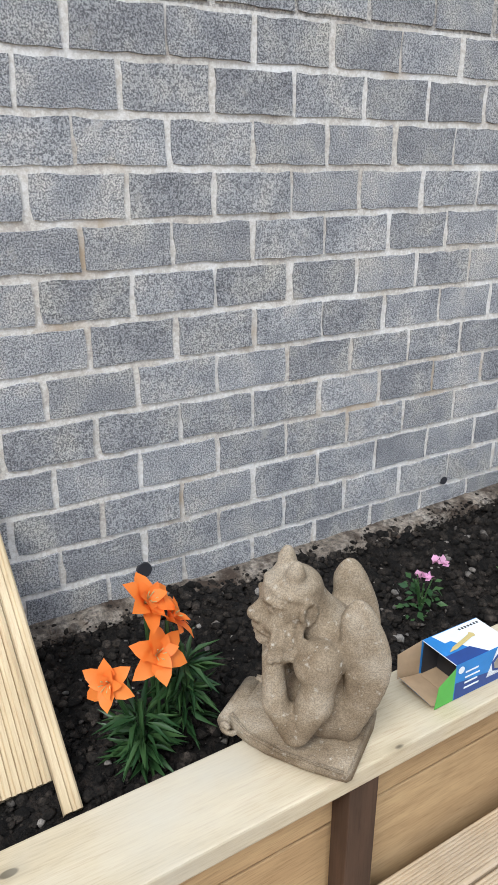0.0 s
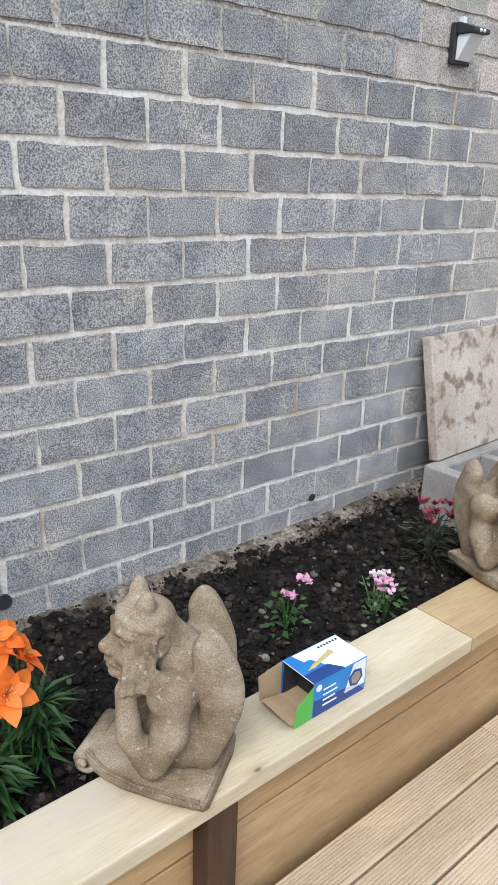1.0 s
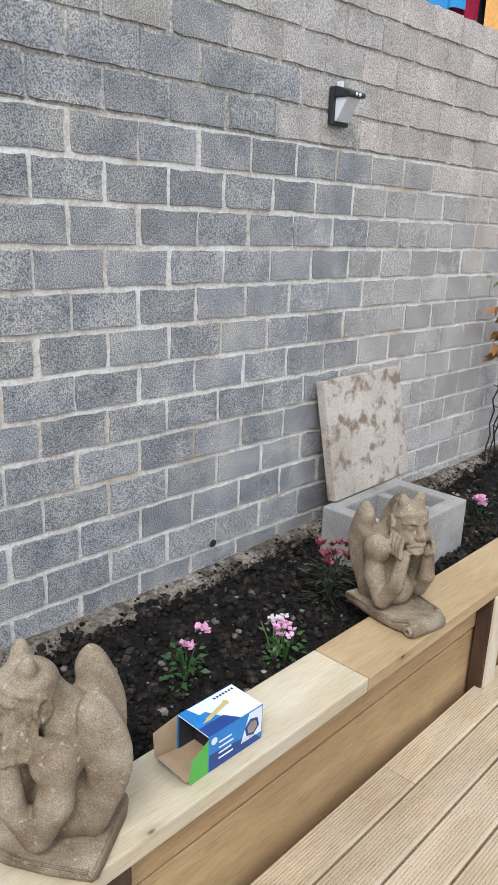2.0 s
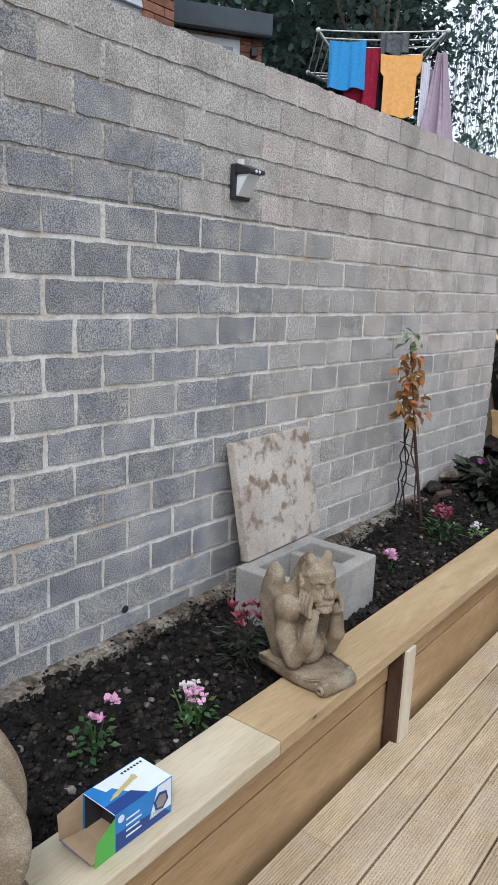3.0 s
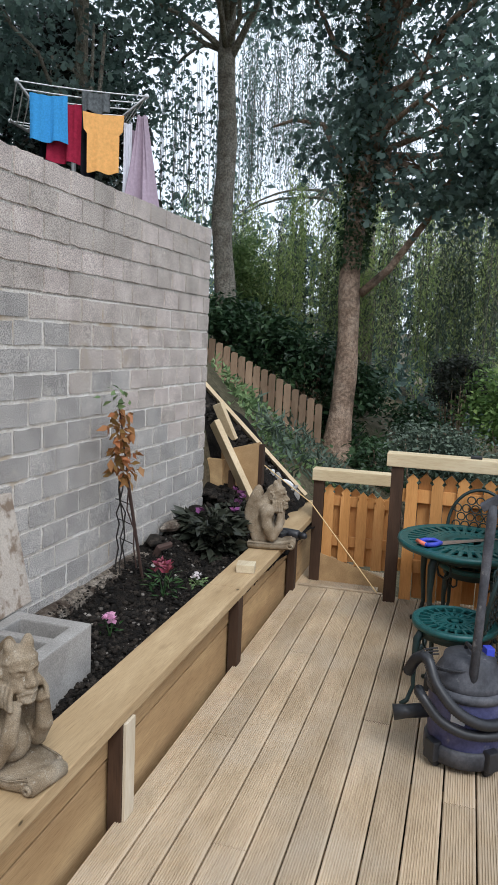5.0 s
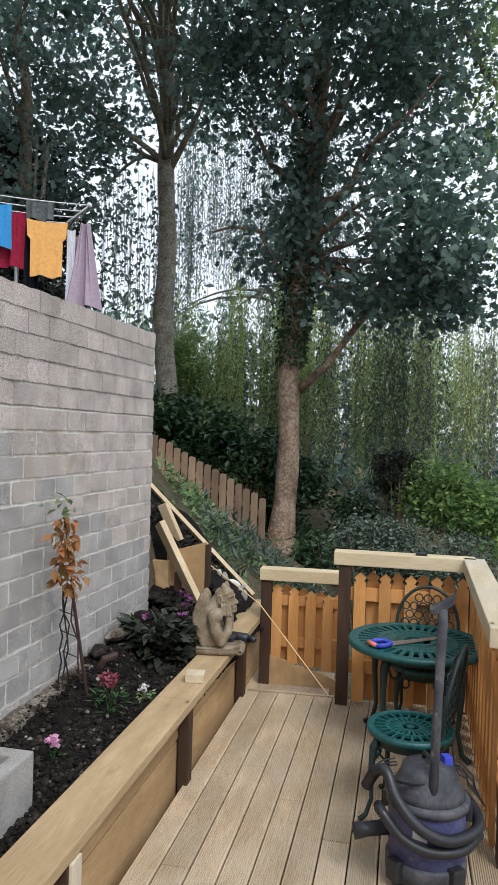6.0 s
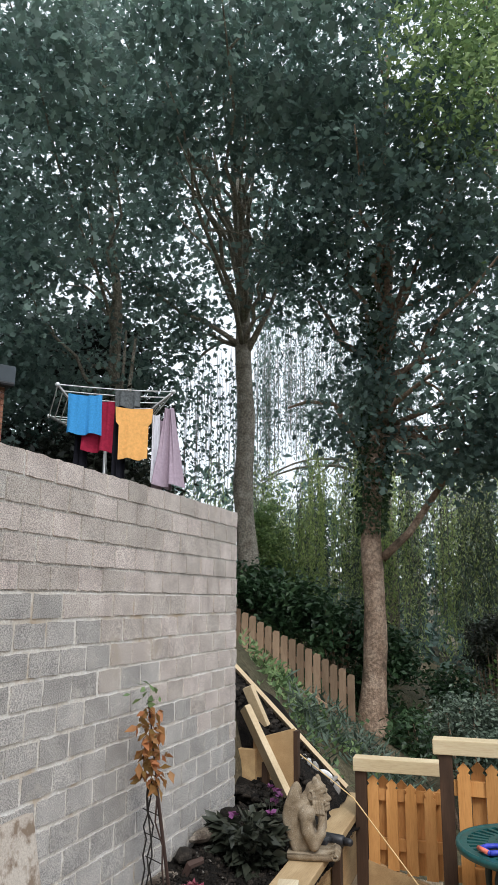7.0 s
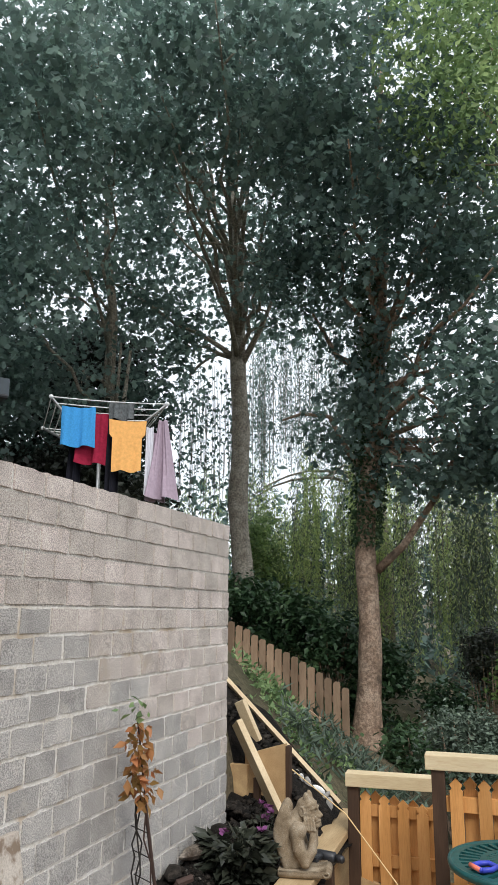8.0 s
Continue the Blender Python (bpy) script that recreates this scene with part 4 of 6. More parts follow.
lily = thing("orange_lily", "orange lily in full bloom with dark green strappy leaves", "lily", pose(-0.54, -0.485, 0.352))
r = random.Random(2)
heads = [((0.008, 0.0, 0.345), (42, -18), 0.062), ((0.048, -0.015, 0.3), (50, 24), 0.06), ((0.014, -0.03, 0.24), (56, 4), 0.063), ((-0.08, -0.02, 0.205), (40, -62), 0.054)]
for (hx, hy, hz), _, _ in heads:
    part("stem", Soup().tube(bent((hx * 0.4 + 0.02, hy * 0.3, 0), (hx, hy, hz), 0.0, 4), 0.0045, 6), M_LILYLEAF, lily)
rg = np.random.default_rng(8)
for cx, cy, n, low, high in ((0.085, 0.0, 150, 0.03, 0.19), (-0.025, -0.035, 120, 0.0, 0.12)):
    base_a, base_h = rg.uniform(0, 6.283, n), rg.uniform(low, high, n)
    pl = np.stack([cx + 0.012 * np.cos(base_a), cy + 0.012 * np.sin(base_a), base_h], -1)
    ways = np.stack([np.cos(base_a), np.sin(base_a), rg.uniform(0.0, 0.7, n)], -1)
    part("leaves", leaf_mesh("leaves", pl, 0.075, M_LILYLEAF, np.array([(0, 0, 0), (0.085, 0.4, 0.05), (0, 1, -0.16), (-0.085, 0.4, 0.05)]), OVAL_F, 9, 0.1, ways), M_LILYLEAF, lily)
    part("stem", Soup().tube([(cx, cy, -0.02), (cx, cy, high + 0.03)], 0.005, 6), M_LILYLEAF, lily)
for (hx, hy, hz), (tx, ty), size in heads:
    at = pose(hx, hy, hz, tx, ty, r.uniform(0, 60))
    blossom(lily, at, size, M_ORANGE, 6, 68, 1)
    blossom(lily, at @ pose(0, 0, 0.003, 0, 0, 30), size * 0.72, M_ORANGE, 6, 42, 1, "inner_petal")
    st = Soup()
    for k in range(6):
        st.tube([tuple(at @ Vector((0, 0, 0))), tuple(at @ Vector((0.012 * math.cos(k), 0.012 * math.sin(k), 0.03)))], 0.0013, 4)
    part("stamens", st, M_BRASS, lily, "pale yellow stamens")


def small_plant(name, x, y, label, cat, leaf_mat, petal_mat, w, h, leaves, blooms, bloom_size, seed, spiky=False, stem=True, lx=0.0):
    z = float(soil_height(np.array(x), np.array(y))) - 0.005
    t = thing(name, label, cat, pose(x, y, z))
    g = np.random.default_rng(seed)
    a = g.uniform(0, 6.283, leaves)
    rad = np.sqrt(g.uniform(0, 1, leaves)) * w
    pl = np.stack([rad * np.cos(a) * 0.7, rad * np.sin(a) * 0.7, g.uniform(0.05, 0.75, leaves) * h], -1)
    ways = np.stack([np.cos(a), np.sin(a), g.uniform(-0.1, 0.9, leaves)], -1)
    part("leaves", leaf_mesh("leaves", pl, w * 0.6 if spiky else w * 0.42, leaf_mat, LANCE if spiky else OVAL, OVAL_F, seed, 0.1, ways), leaf_mat, t)
    if stem:
        s = Soup()
        for k in range(6):
            q = g.uniform(-0.6, 0.6, 2) * w
            s.tube([(0, 0, 0), (q[0] * 0.5, q[1] * 0.5, h * 0.5), (q[0], q[1], h * 0.85)], [0.003, 0.0025, 0.0015], 5)
        part("stems", s, leaf_mat, t)
    if blooms:
        b = g.uniform(-0.55, 0.55, (blooms, 2)) * w
        zz = h * (0.72 + 0.32 * g.uniform(0, 1, blooms))
        pts, dirs = [], []
        for (bx, by), bz in zip(b, zz):
            for k in range(7):
                an = 6.283 * k / 7
                pts.append((bx + lx, by, bz))
                dirs.append((math.cos(an), math.sin(an), 0.5 if not spiky else 1.6))
        part("blossoms", leaf_mesh("blossoms", np.array(pts), bloom_size, petal_mat, np.array([(0, 0, 0), (0.42, 0.55, 0.05), (0, 1, 0.0), (-0.42, 0.55, 0.05)]) if not spiky else OVAL, OVAL_F, seed + 1, -0.1, np.array(dirs)), petal_mat, t)
    return t


small_plant("pink_aster", 0.29, -0.41, "small pink flowering plant with sparse leaves", "flower", M_LILYLEAF, M_PINK, 0.07, 0.13, 50, 5, 0.024, 21, lx=0.03)
small_plant("pink_heather", 0.575, -0.515, "pale pink and white flowering plant", "flower", M_LILYLEAF, M_PINK, 0.065, 0.14, 45, 13, 0.018, 22)
small_plant("white_heather", 0.56, -0.485, "white tipped flowering sprig", "flower", M_WEED, M_WHITEPETAL, 0.05, 0.15, 30, 5, 0.015, 23)
small_plant("red_celosia", 0.93, -0.385, "dark leaved plant with crimson flower spikes", "flower", M_DARKPLANT, M_CRIMSON, 0.085, 0.2, 220, 14, 0.03, 24, True)
small_plant("pink_aster", 2.03, -0.345, "bright pink flowering plant in bare soil", "flower", M_LILYLEAF, M_PINK, 0.06, 0.09, 25, 7, 0.024, 25)
small_plant("red_celosia", 2.59, -0.335, "red flower spikes above long green leaves", "flower", M_LILYLEAF, M_CRIMSON, 0.1, 0.17, 70, 11, 0.036, 26, True)
small_plant("pale_primula", 2.83, -0.43, "small pale pink bedding flower", "flower", M_WEED, M_WHITEPETAL, 0.06, 0.06, 40, 4, 0.022, 27)
small_plant("bronze_dahlia", 3.42, -0.27, "bushy plant with glossy dark bronze leaves", "shrub", M_DARKPLANT, M_VIOLET, 0.24, 0.3, 520, 2, 0.045, 28)
small_plant("violet_plant", 3.72, -0.31, "purple flower heads on dark stems", "flower", M_DARKPLANT, M_VIOLET, 0.12, 0.32, 90, 4, 0.035, 29)

# withered climber on a metal stake with a wire cage
stake = thing("staked_climber", "withered brown climber tied to a rusty metal stake", "plant", pose(2.65, -0.16, 0.37, 0, -11, 0))
part("stake", Soup().tube([(0.03, -0.02, -0.05), (-0.02, 0.0, 0.6)], 0.0085, 8), M_RUST, stake, "rusty metal stake")
wires = Soup()
for k, (bx, by, tx) in enumerate(((0.02, 0.15, -0.03), (0.07, 0.11, -0.045), (-0.02, 0.1, -0.01))):
    wires.tube(bent((bx, by, -0.02), (tx, 0.03, 0.62), 0.0, 9, k, 0.02), 0.004, 5)
for z in (0.25, 0.36, 0.47):
    wires.tube([(0.02, 0.1, z), (-0.01, -0.0, z - 0.01)], 0.0025, 5)
part("wire_frame", wires, M_WIRE, stake, "bent black wire support")
g = np.random.default_rng(31)
pl = np.stack([-0.03 + g.normal(0, 0.028, 150), 0.01 + g.normal(0, 0.03, 150), g.uniform(0.62, 0.97, 150)], -1)
part("dry_leaves", leaf_mesh("dry_leaves", pl, 0.06, M_DRY, seed=5, hang=0.9), M_DRY, stake, "dry brown leaves")
pl = np.stack([-0.035 + g.normal(0, 0.02, 14), 0.01 + g.normal(0, 0.025, 14), g.uniform(0.97, 1.06, 14)], -1)
part("green_leaves", leaf_mesh("green_leaves", pl, 0.05, M_WEED, seed=6, hang=0.2), M_WEED, stake, "few green top leaves")
part("vine", Soup().tube(bent((0.0, 0, 0.1), (-0.035, 0.01, 1.0), 0.0, 8, 3, 0.015), 0.004, 5), M_RUST, stake)

# two spare deck boards leaning on the wall
for k, (bx, fy, top) in enumerate(((-0.862, -0.5, 0), (-0.752, -0.592, 0))):
    run = Soup().prism([(p[0], p[1]) for p in deck_profile(0.115 if k == 0 else 0.036, 0.028, 0.0055, 5 if k == 0 else 1)], 0, 0.6 if k == 0 else 0.69)
    m = Matrix.Translation((bx, fy, 0.37)) @ Matrix(((0, 1, 0, 0), (0.82, 0, -0.572, 0), (0.572, 0, 0.82, 0), (0, 0, 0, 1)))
    ob = part("spare_deck_board", run, M_SPARE, None, at=m)
    tagged(ob, "grooved new decking board leaning on the block wall", "board", "spare boards")

# stones and timber scraps at the far end of the bed
for k, (x, y, z, sx_, sy_, sz_, tn, mt) in enumerate(((3.05, -0.06, 0.5, 0.1, 0.05, 0.03, 20, M_CLOD), (3.3, -0.07, 0.53, 0.12, 0.055, 0.035, -15, M_FOOTING), (3.6, -0.1, 0.55, 0.11, 0.06, 0.05, 40, M_CLOD), (2.85, -0.13, 0.41, 0.07, 0.045, 0.012, 30, M_TROUGH))):
    q = Soup().ball((0, 0, 0), (sx_, sy_, sz_), None, 9, 6)
    q.v = [(a * (1 + 0.25 * noise.noise((a * 30, b * 30, c * 30 + k))), b * (1 + 0.3 * noise.noise((a * 25, b * 25, c * 25 + 9 + k))), c) for a, b, c in q.v]
    ob = part("stone", q, mt, None, at=pose(x, y, z, 0, 0, tn))
    tagged(ob, "irregular grey stone lying on the soil", "stone", "loose stones")
ob = part("bent_offcut", Soup().tube([(0, 0, 0), (0.03, -0.02, 0.07), (0.1, 0.0, 0.085)], [0.02, 0.022, 0.018], 7), M_RUST, None, at=pose(2.98, -0.09, 0.41, 0, 0, -60))
tagged(ob, "dark curved piece of old wood on the soil", "wood")

# ---- trees, hedges and hillside plants ----


def crown_points(ellipsoids, clumps, per, spread, seed, gap=0.0):
    """Leaf places gathered in clumps inside ellipsoids of (centre, radii, share)."""
    r = np.random.default_rng(seed)
    cs = []
    total = sum(e[2] for e in ellipsoids)
    for c, rad, share in ellipsoids:
        n = max(1, int(clumps * share / total))
        d = r.normal(size=(n, 3))
        d /= np.linalg.norm(d, axis=1)[:, None]
        rr = r.uniform(0.0, 1.0, n)[:, None] ** 0.45
        cs.append(np.array(c) + d * rr * np.array(rad))
    cs = np.concatenate(cs)
    idx = np.repeat(np.arange(len(cs)), per)
    off = r.normal(0, 1, (len(idx), 3)) * np.array([spread, spread, spread * 0.55])
    return cs, cs[idx] + off


def tree(name, label, trunk_pts, radii, bark, leaf_mat, ellipsoids, clumps, per, spread, leaf, seed, limbs=16, shape=LOBED, faces=LOBED_F, from_t=0.45, extra=()):
    base = trunk_pts[0]
    t = thing(name, label, "tree", pose(*base))
    loc = lambda p: tuple(Vector(p) - Vector(base))
    trunk = Soup()
    fine, fr = [], []
    for i in range(len(trunk_pts) - 1):
        for k in range(6):
            u = k / 6
            p = Vector(trunk_pts[i]).lerp(Vector(trunk_pts[i + 1]), u)
            q = radii[i] * (1 - u) + radii[i + 1] * u
            fine.append(loc(p + Vector((0.02 * math.sin(3 * p.z), 0.03 * math.sin(2.1 * p.z + seed), 0))))
            fr.append(q * (1 + 0.05 * math.sin(5.3 * p.z + seed)))
    trunk.tube(fine, fr, 14)
    part("trunk", trunk, bark, t, smooth=True)
    cs, places = crown_points(ellipsoids, clumps, per, spread, seed)
    rr = random.Random(seed)
    order = list(range(len(cs)))
    rr.shuffle(order)
    for n, k in enumerate(order[:limbs]):
        tip = Vector(cs[k])
        cand = [i for i in range(int(len(fine) * from_t * 0.6), len(fine)) if fine[i][2] + base[2] < tip.z - 0.2] or [int(len(fine) * 0.5)]
        i = rr.choice(cand[-8:])
        p = Vector(fine[i])
        q = Vector(loc(tip))
        pts = bent(p, q, 0.25 * rr.uniform(-0.5, 1), 7, n + seed, 0.12)
        r0 = min(fr[i] * 0.38, 0.055)
        limb = Soup().tube(pts, [r0 * (1 - 0.82 * j / 7) for j in range(8)], 7)
        for b in range(3):
            j = rr.randrange(2, 7)
            near = min(order, key=lambda c: (Vector(loc(cs[c])) - pts[j]).length + rr.uniform(0, 1.2))
            limb.tube(bent(pts[j], loc(cs[near]), 0.1, 5, b, 0.08), [0.022, 0.018, 0.014, 0.011, 0.008, 0.005], 5)
        part("limb", limb, bark, t, smooth=True)
    for pts, r0 in extra:
        q = [loc(p) for p in pts]
        part("limb", Soup().tube(q, [r0 * (1 - 0.7 * j / (len(q) - 1)) for j in range(len(q))], 9), bark, t, smooth=True)
    part("crown", leaf_mesh("crown", places - np.array(base), leaf, leaf_mat, shape, faces, seed, 0.55), leaf_mat, t)
    return t


tree("maple_tree", "tall grey barked maple with a broad dark crown",
     [(11.4, 2.63, 0.8), (11.35, 2.7, 2.6), (11.3, 2.74, 4.1), (11.3, 2.77, 6.8), (11.3, 2.95, 9.8), (11.3, 3.0, 13.0)], [0.22, 0.18, 0.17, 0.14, 0.1, 0.04], M_BARK1, M_LEAF1,
     [((10.5, 4.3, 9.0), (2.0, 1.25, 3.0), 1.0), ((10.4, 1.5, 9.2), (1.9, 1.1, 3.0), 0.9), ((10.0, 2.8, 12.0), (2.2, 2.2, 1.9), 0.8), ((12.4, 2.8, 9.0), (0.8, 1.6, 2.6), 0.6), ((10.6, 4.0, 6.9), (1.0, 0.9, 0.9), 0.25), ((8.6, 4.8, 10.8), (1.3, 1.8, 1.8), 0.6), ((7.6, 2.3, 9.0), (1.5, 1.5, 1.4), 0.75), ((8.3, 0.8, 9.0), (1.4, 1.2, 1.5), 0.7), ((6.4, 1.6, 9.3), (1.2, 1.6, 1.0), 0.5), ((6.9, -0.2, 9.4), (1.0, 0.9, 0.9), 0.3)],
     860, 25, 0.26, 0.125, 101, 26, from_t=0.95, extra=[([(11.3, 2.75, 6.2), (11.2, 2.3, 6.9), (11.0, 1.9, 7.6)], 0.07)])
sycamore = tree("sycamore_tree", "tall brown trunked tree with dark ivy and spreading limbs",
     [(9.95, 0.29, -0.6), (9.95, 0.25, 0.9), (9.95, 0.24, 2.6), (9.9, 0.1, 4.3), (9.9, -0.08, 5.9), (9.7, -0.2, 8.2), (9.5, -0.3, 11.0)], [0.27, 0.165, 0.148, 0.14, 0.125, 0.085, 0.03], M_BARK2, M_LEAF2,
     [((9.2, -0.7, 8.4), (2.0, 1.7, 3.2), 1.0), ((9.4, 0.9, 7.1), (1.0, 0.8, 1.4), 0.28), ((9.5, -1.5, 4.7), (0.9, 1.0, 1.2), 0.3), ((9.75, 0.1, 5.1), (0.5, 0.5, 1.3), 0.2), ((9.0, -1.5, 6.3), (1.2, 1.2, 1.2), 0.35), ((8.3, -0.6, 7.6), (1.2, 1.2, 1.5), 0.5), ((8.4, -1.7, 4.6), (0.8, 0.8, 1.0), 0.2), ((9.6, -0.4, 3.7), (0.6, 0.6, 0.5), 0.08), ((9.5, -1.7, 3.7), (0.9, 0.9, 0.7), 0.3), ((9.8, 0.6, 4.5), (0.5, 0.45, 0.6), 0.08)],
     560, 30, 0.24, 0.115, 102, 22, from_t=0.9,
     extra=[([(10.0, 0.1, 2.4), (9.95, -0.3, 2.75), (9.9, -0.85, 3.5), (9.8, -1.3, 4.4), (9.7, -1.8, 5.2)], 0.065),
            ([(9.9, 0.15, 3.75), (9.9, 0.45, 4.15), (9.95, 0.75, 4.75), (10.0, 1.2, 4.85), (10.1, 1.55, 4.8)], 0.055),
            ([(9.9, 0.0, 5.3), (9.9, 0.6, 5.7), (9.9, 1.0, 6.5)], 0.07)])
tree("beech_tree", "dense dark tree with pale forked stems",
     [(10.1, 4.7, 1.9), (10.05, 4.68, 4.0), (10.0, 4.66, 5.2), (9.8, 4.6, 6.6), (9.5, 4.7, 9.5)], [0.16, 0.13, 0.11, 0.09, 0.03], M_BARK1, M_LEAF1,
     [((9.3, 5.2, 8.2), (2.0, 1.9, 3.2), 1.0), ((9.6, 6.0, 5.2), (1.3, 1.3, 1.8), 0.5), ((10.4, 5.4, 4.2), (0.9, 1.4, 1.0), 0.3), ((10.6, 4.2, 5.6), (0.7, 0.8, 1.0), 0.2), ((6.6, 4.2, 8.0), (1.5, 1.4, 1.5), 0.6), ((5.6, 3.4, 8.7), (1.2, 1.2, 1.1), 0.4), ((7.2, 4.8, 6.4), (0.9, 1.1, 1.2), 0.3)],
     600, 25, 0.28, 0.12, 103, 14,
     extra=[([(10.05, 4.68, 4.1), (10.0, 4.95, 5.0), (9.9, 5.2, 6.0)], 0.07), ([(10.05, 4.68, 3.9), (9.95, 4.4, 5.0), (9.8, 4.2, 6.2)], 0.07), ([(10.0, 4.7, 4.0), (10.0, 4.55, 5.2), (9.9, 4.45, 6.4)], 0.06)])
tree("ash_tree", "leafy tree behind the neighbouring house",
     [(9.0, 8.2, 2.2), (9.0, 8.1, 5.0), (8.9, 8.0, 8.0)], [0.2, 0.15, 0.05], M_BARK1, M_LEAF1,
     [((8.6, 7.8, 6.3), (2.2, 2.2, 3.4), 1.0)], 300, 60, 0.33, 0.13, 104, 10)
tree("alder_tree", "pale green tree with fine hanging twigs",
     [(10.5, -4.0, -1.4), (10.4, -3.8, 2.0), (10.2, -3.4, 6.0), (10.0, -3.0, 9.0)], [0.22, 0.18, 0.12, 0.04], M_BARK2, M_LEAF_R,
     [((8.6, -2.2, 9.2), (1.9, 1.5, 2.2), 1.0), ((9.2, -3.0, 6.0), (1.6, 1.0, 2.5), 0.7), ((7.6, -1.7, 8.4), (1.4, 1.1, 1.4), 0.6)], 560, 28, 0.26, 0.1, 105, 14, OVAL, OVAL_F)

# ivy that wraps the upper trunk
gi = np.random.default_rng(44)
n = 6500
zz = gi.uniform(2.75, 7.2, n)
an = gi.uniform(0, 6.283, n)
rad = (0.2 - 0.012 * zz) + np.abs(gi.normal(0, 0.07, n)) * np.clip((zz - 2.6) * 1.2, 0.2, 1)
ivy = np.stack([-0.02 - 0.03 * np.clip(zz - 4.3, 0, 9) + rad * np.cos(an), -0.05 - 0.08 * np.clip(zz - 2.6, 0, 1.7) - 0.02 * np.clip(zz - 4.3, 0, 9) + rad * np.sin(an), zz + 0.6], -1)
part("ivy", leaf_mesh("ivy", ivy, 0.075, M_HEDGE, OVAL, OVAL_F, 45, 0.6), M_HEDGE, sycamore, "dark ivy round the trunk")

# weeping willow
willow = thing("weeping_willow", "weeping willow with long trailing yellow green strands", "tree", pose(15.0, 1.6, 0.2))
part("trunk", Soup().tube([(0, -0.7, 0), (0.1, -0.7, 2.5), (0.0, -0.6, 5.0), (-0.2, 0.0, 6.0)], [0.25, 0.2, 0.15, 0.08], 12), M_BARK1, willow, smooth=True)
rw = np.random.default_rng(55)
tw, pl, wy = Soup(), [], []
dark, wisps = [], []
WISP = np.array([(0, 0, 0), (0.13, 0.4, 0.02), (0, 1, -0.08), (-0.13, 0.4, 0.02)])
domes = [(rw.uniform(-4.8, 3.0), rw.uniform(-2.0, 1.0), rw.uniform(3.2, 5.4), rw.uniform(0.4, 1.8)) for k in range(120)]
for k in range(1915):
    cy, cx, top, ends = domes[k % 120]
    thin = k >= 1655
    top = top - 0.05 * (cy + 0.5) ** 2 + rw.uniform(-0.9, 0.3)
    cy, cx = cy + rw.normal(0, 0.11), cx + rw.normal(0, 0.2)
    reach, way = 0.22 * math.sqrt(rw.uniform()), rw.uniform(0, 6.283)
    low = ends + rw.uniform(-0.4, 1.4)
    if thin:
        cy, cx, reach, top, low = rw.uniform(-1.6, 2.2), rw.uniform(-1.5, 0.5), 0.12, rw.uniform(6.0, 8.8), rw.uniform(4.0, 5.8)
    if cy > 2.4:
        low = max(low, 1.8)
    if top - low < 0.5:
        continue
    n = int((top - low) / 0.042)
    u = np.linspace(0, 1, n)
    out = reach * (1 - np.exp(-6 * u))
    pts = np.stack([cx + out * math.cos(way), cy + out * math.sin(way), top - (top - low) * u], -1)
    # two domes in five get darker leaves: shade between strands put into colour
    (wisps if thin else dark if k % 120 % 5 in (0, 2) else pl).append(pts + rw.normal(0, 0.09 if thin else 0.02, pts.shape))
    if k % 3 == 0 or thin:
        tw.tube([tuple(pts[i]) for i in (0, n // 8, n // 4, n // 2, n - 1)], 0.004, 3)
for k in range(10):
    yy = -4.2 + 0.75 * k
    tw.tube(bent((0.0, -0.6, 4.2), (rw.uniform(-1.4, 0.4), yy, 4.2 - 0.05 * yy * yy), 0.5, 7, k, 0.12), [0.045, 0.04, 0.035, 0.03, 0.025, 0.02, 0.015, 0.01], 6)
part("twig_mass", tw, M_BARK1, willow)["kind"] = "stuff"
part("crown", leaf_mesh("crown", np.concatenate(pl), 0.1, M_WILLOW, WISP, OVAL_F, 56, 1.2), M_WILLOW, willow)
# shrub leaf colour paints the shaded gaps of the willow
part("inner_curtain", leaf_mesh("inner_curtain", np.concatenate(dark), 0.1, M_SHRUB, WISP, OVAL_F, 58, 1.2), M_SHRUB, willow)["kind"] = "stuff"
part("hanging_curtain", leaf_mesh("hanging_curtain", np.concatenate(wisps), 0.1, M_LEAF1, WISP, OVAL_F, 59, 1.2), M_LEAF1, willow)["kind"] = "stuff"

# trailing twigs to the left of the maple, seen against the sky
strands = thing("trailing_branches", "fine trailing twigs with small leaves hanging down", "tree", pose(13.0, 3.5, 4.3))
tw, pl = Soup(), []
for k in range(60):
    yy, xx = rw.uniform(-0.35, 1.25), rw.uniform(-0.6, 0.6)
    top, low = 2.1 + rw.uniform(-0.4, 0.6), rw.uniform(-1.2, 1.0)
    n = int((top - low) / 0.085)
    pts = np.stack([np.full(n, xx), yy + rw.uniform(-0.1, 0.1) * np.linspace(0, 1, n), np.linspace(top, low, n)], -1)
    pl.append(pts + rw.normal(0, 0.1, pts.shape))
    tw.tube([tuple(pts[0]), tuple(pts[-1])], 0.005, 3)
tw.tube(bent((-1.6, -0.7, 2.2), (0.2, 1.3, 2.4), 0.25, 6), 0.03, 6)
part("twig_mass", tw, M_BARK1, strands)["kind"] = "stuff"
part("leaves", leaf_mesh("leaves", np.concatenate(pl), 0.11, M_LEAF1, OVAL, OVAL_F, 57, 1.0), M_LEAF1, strands)


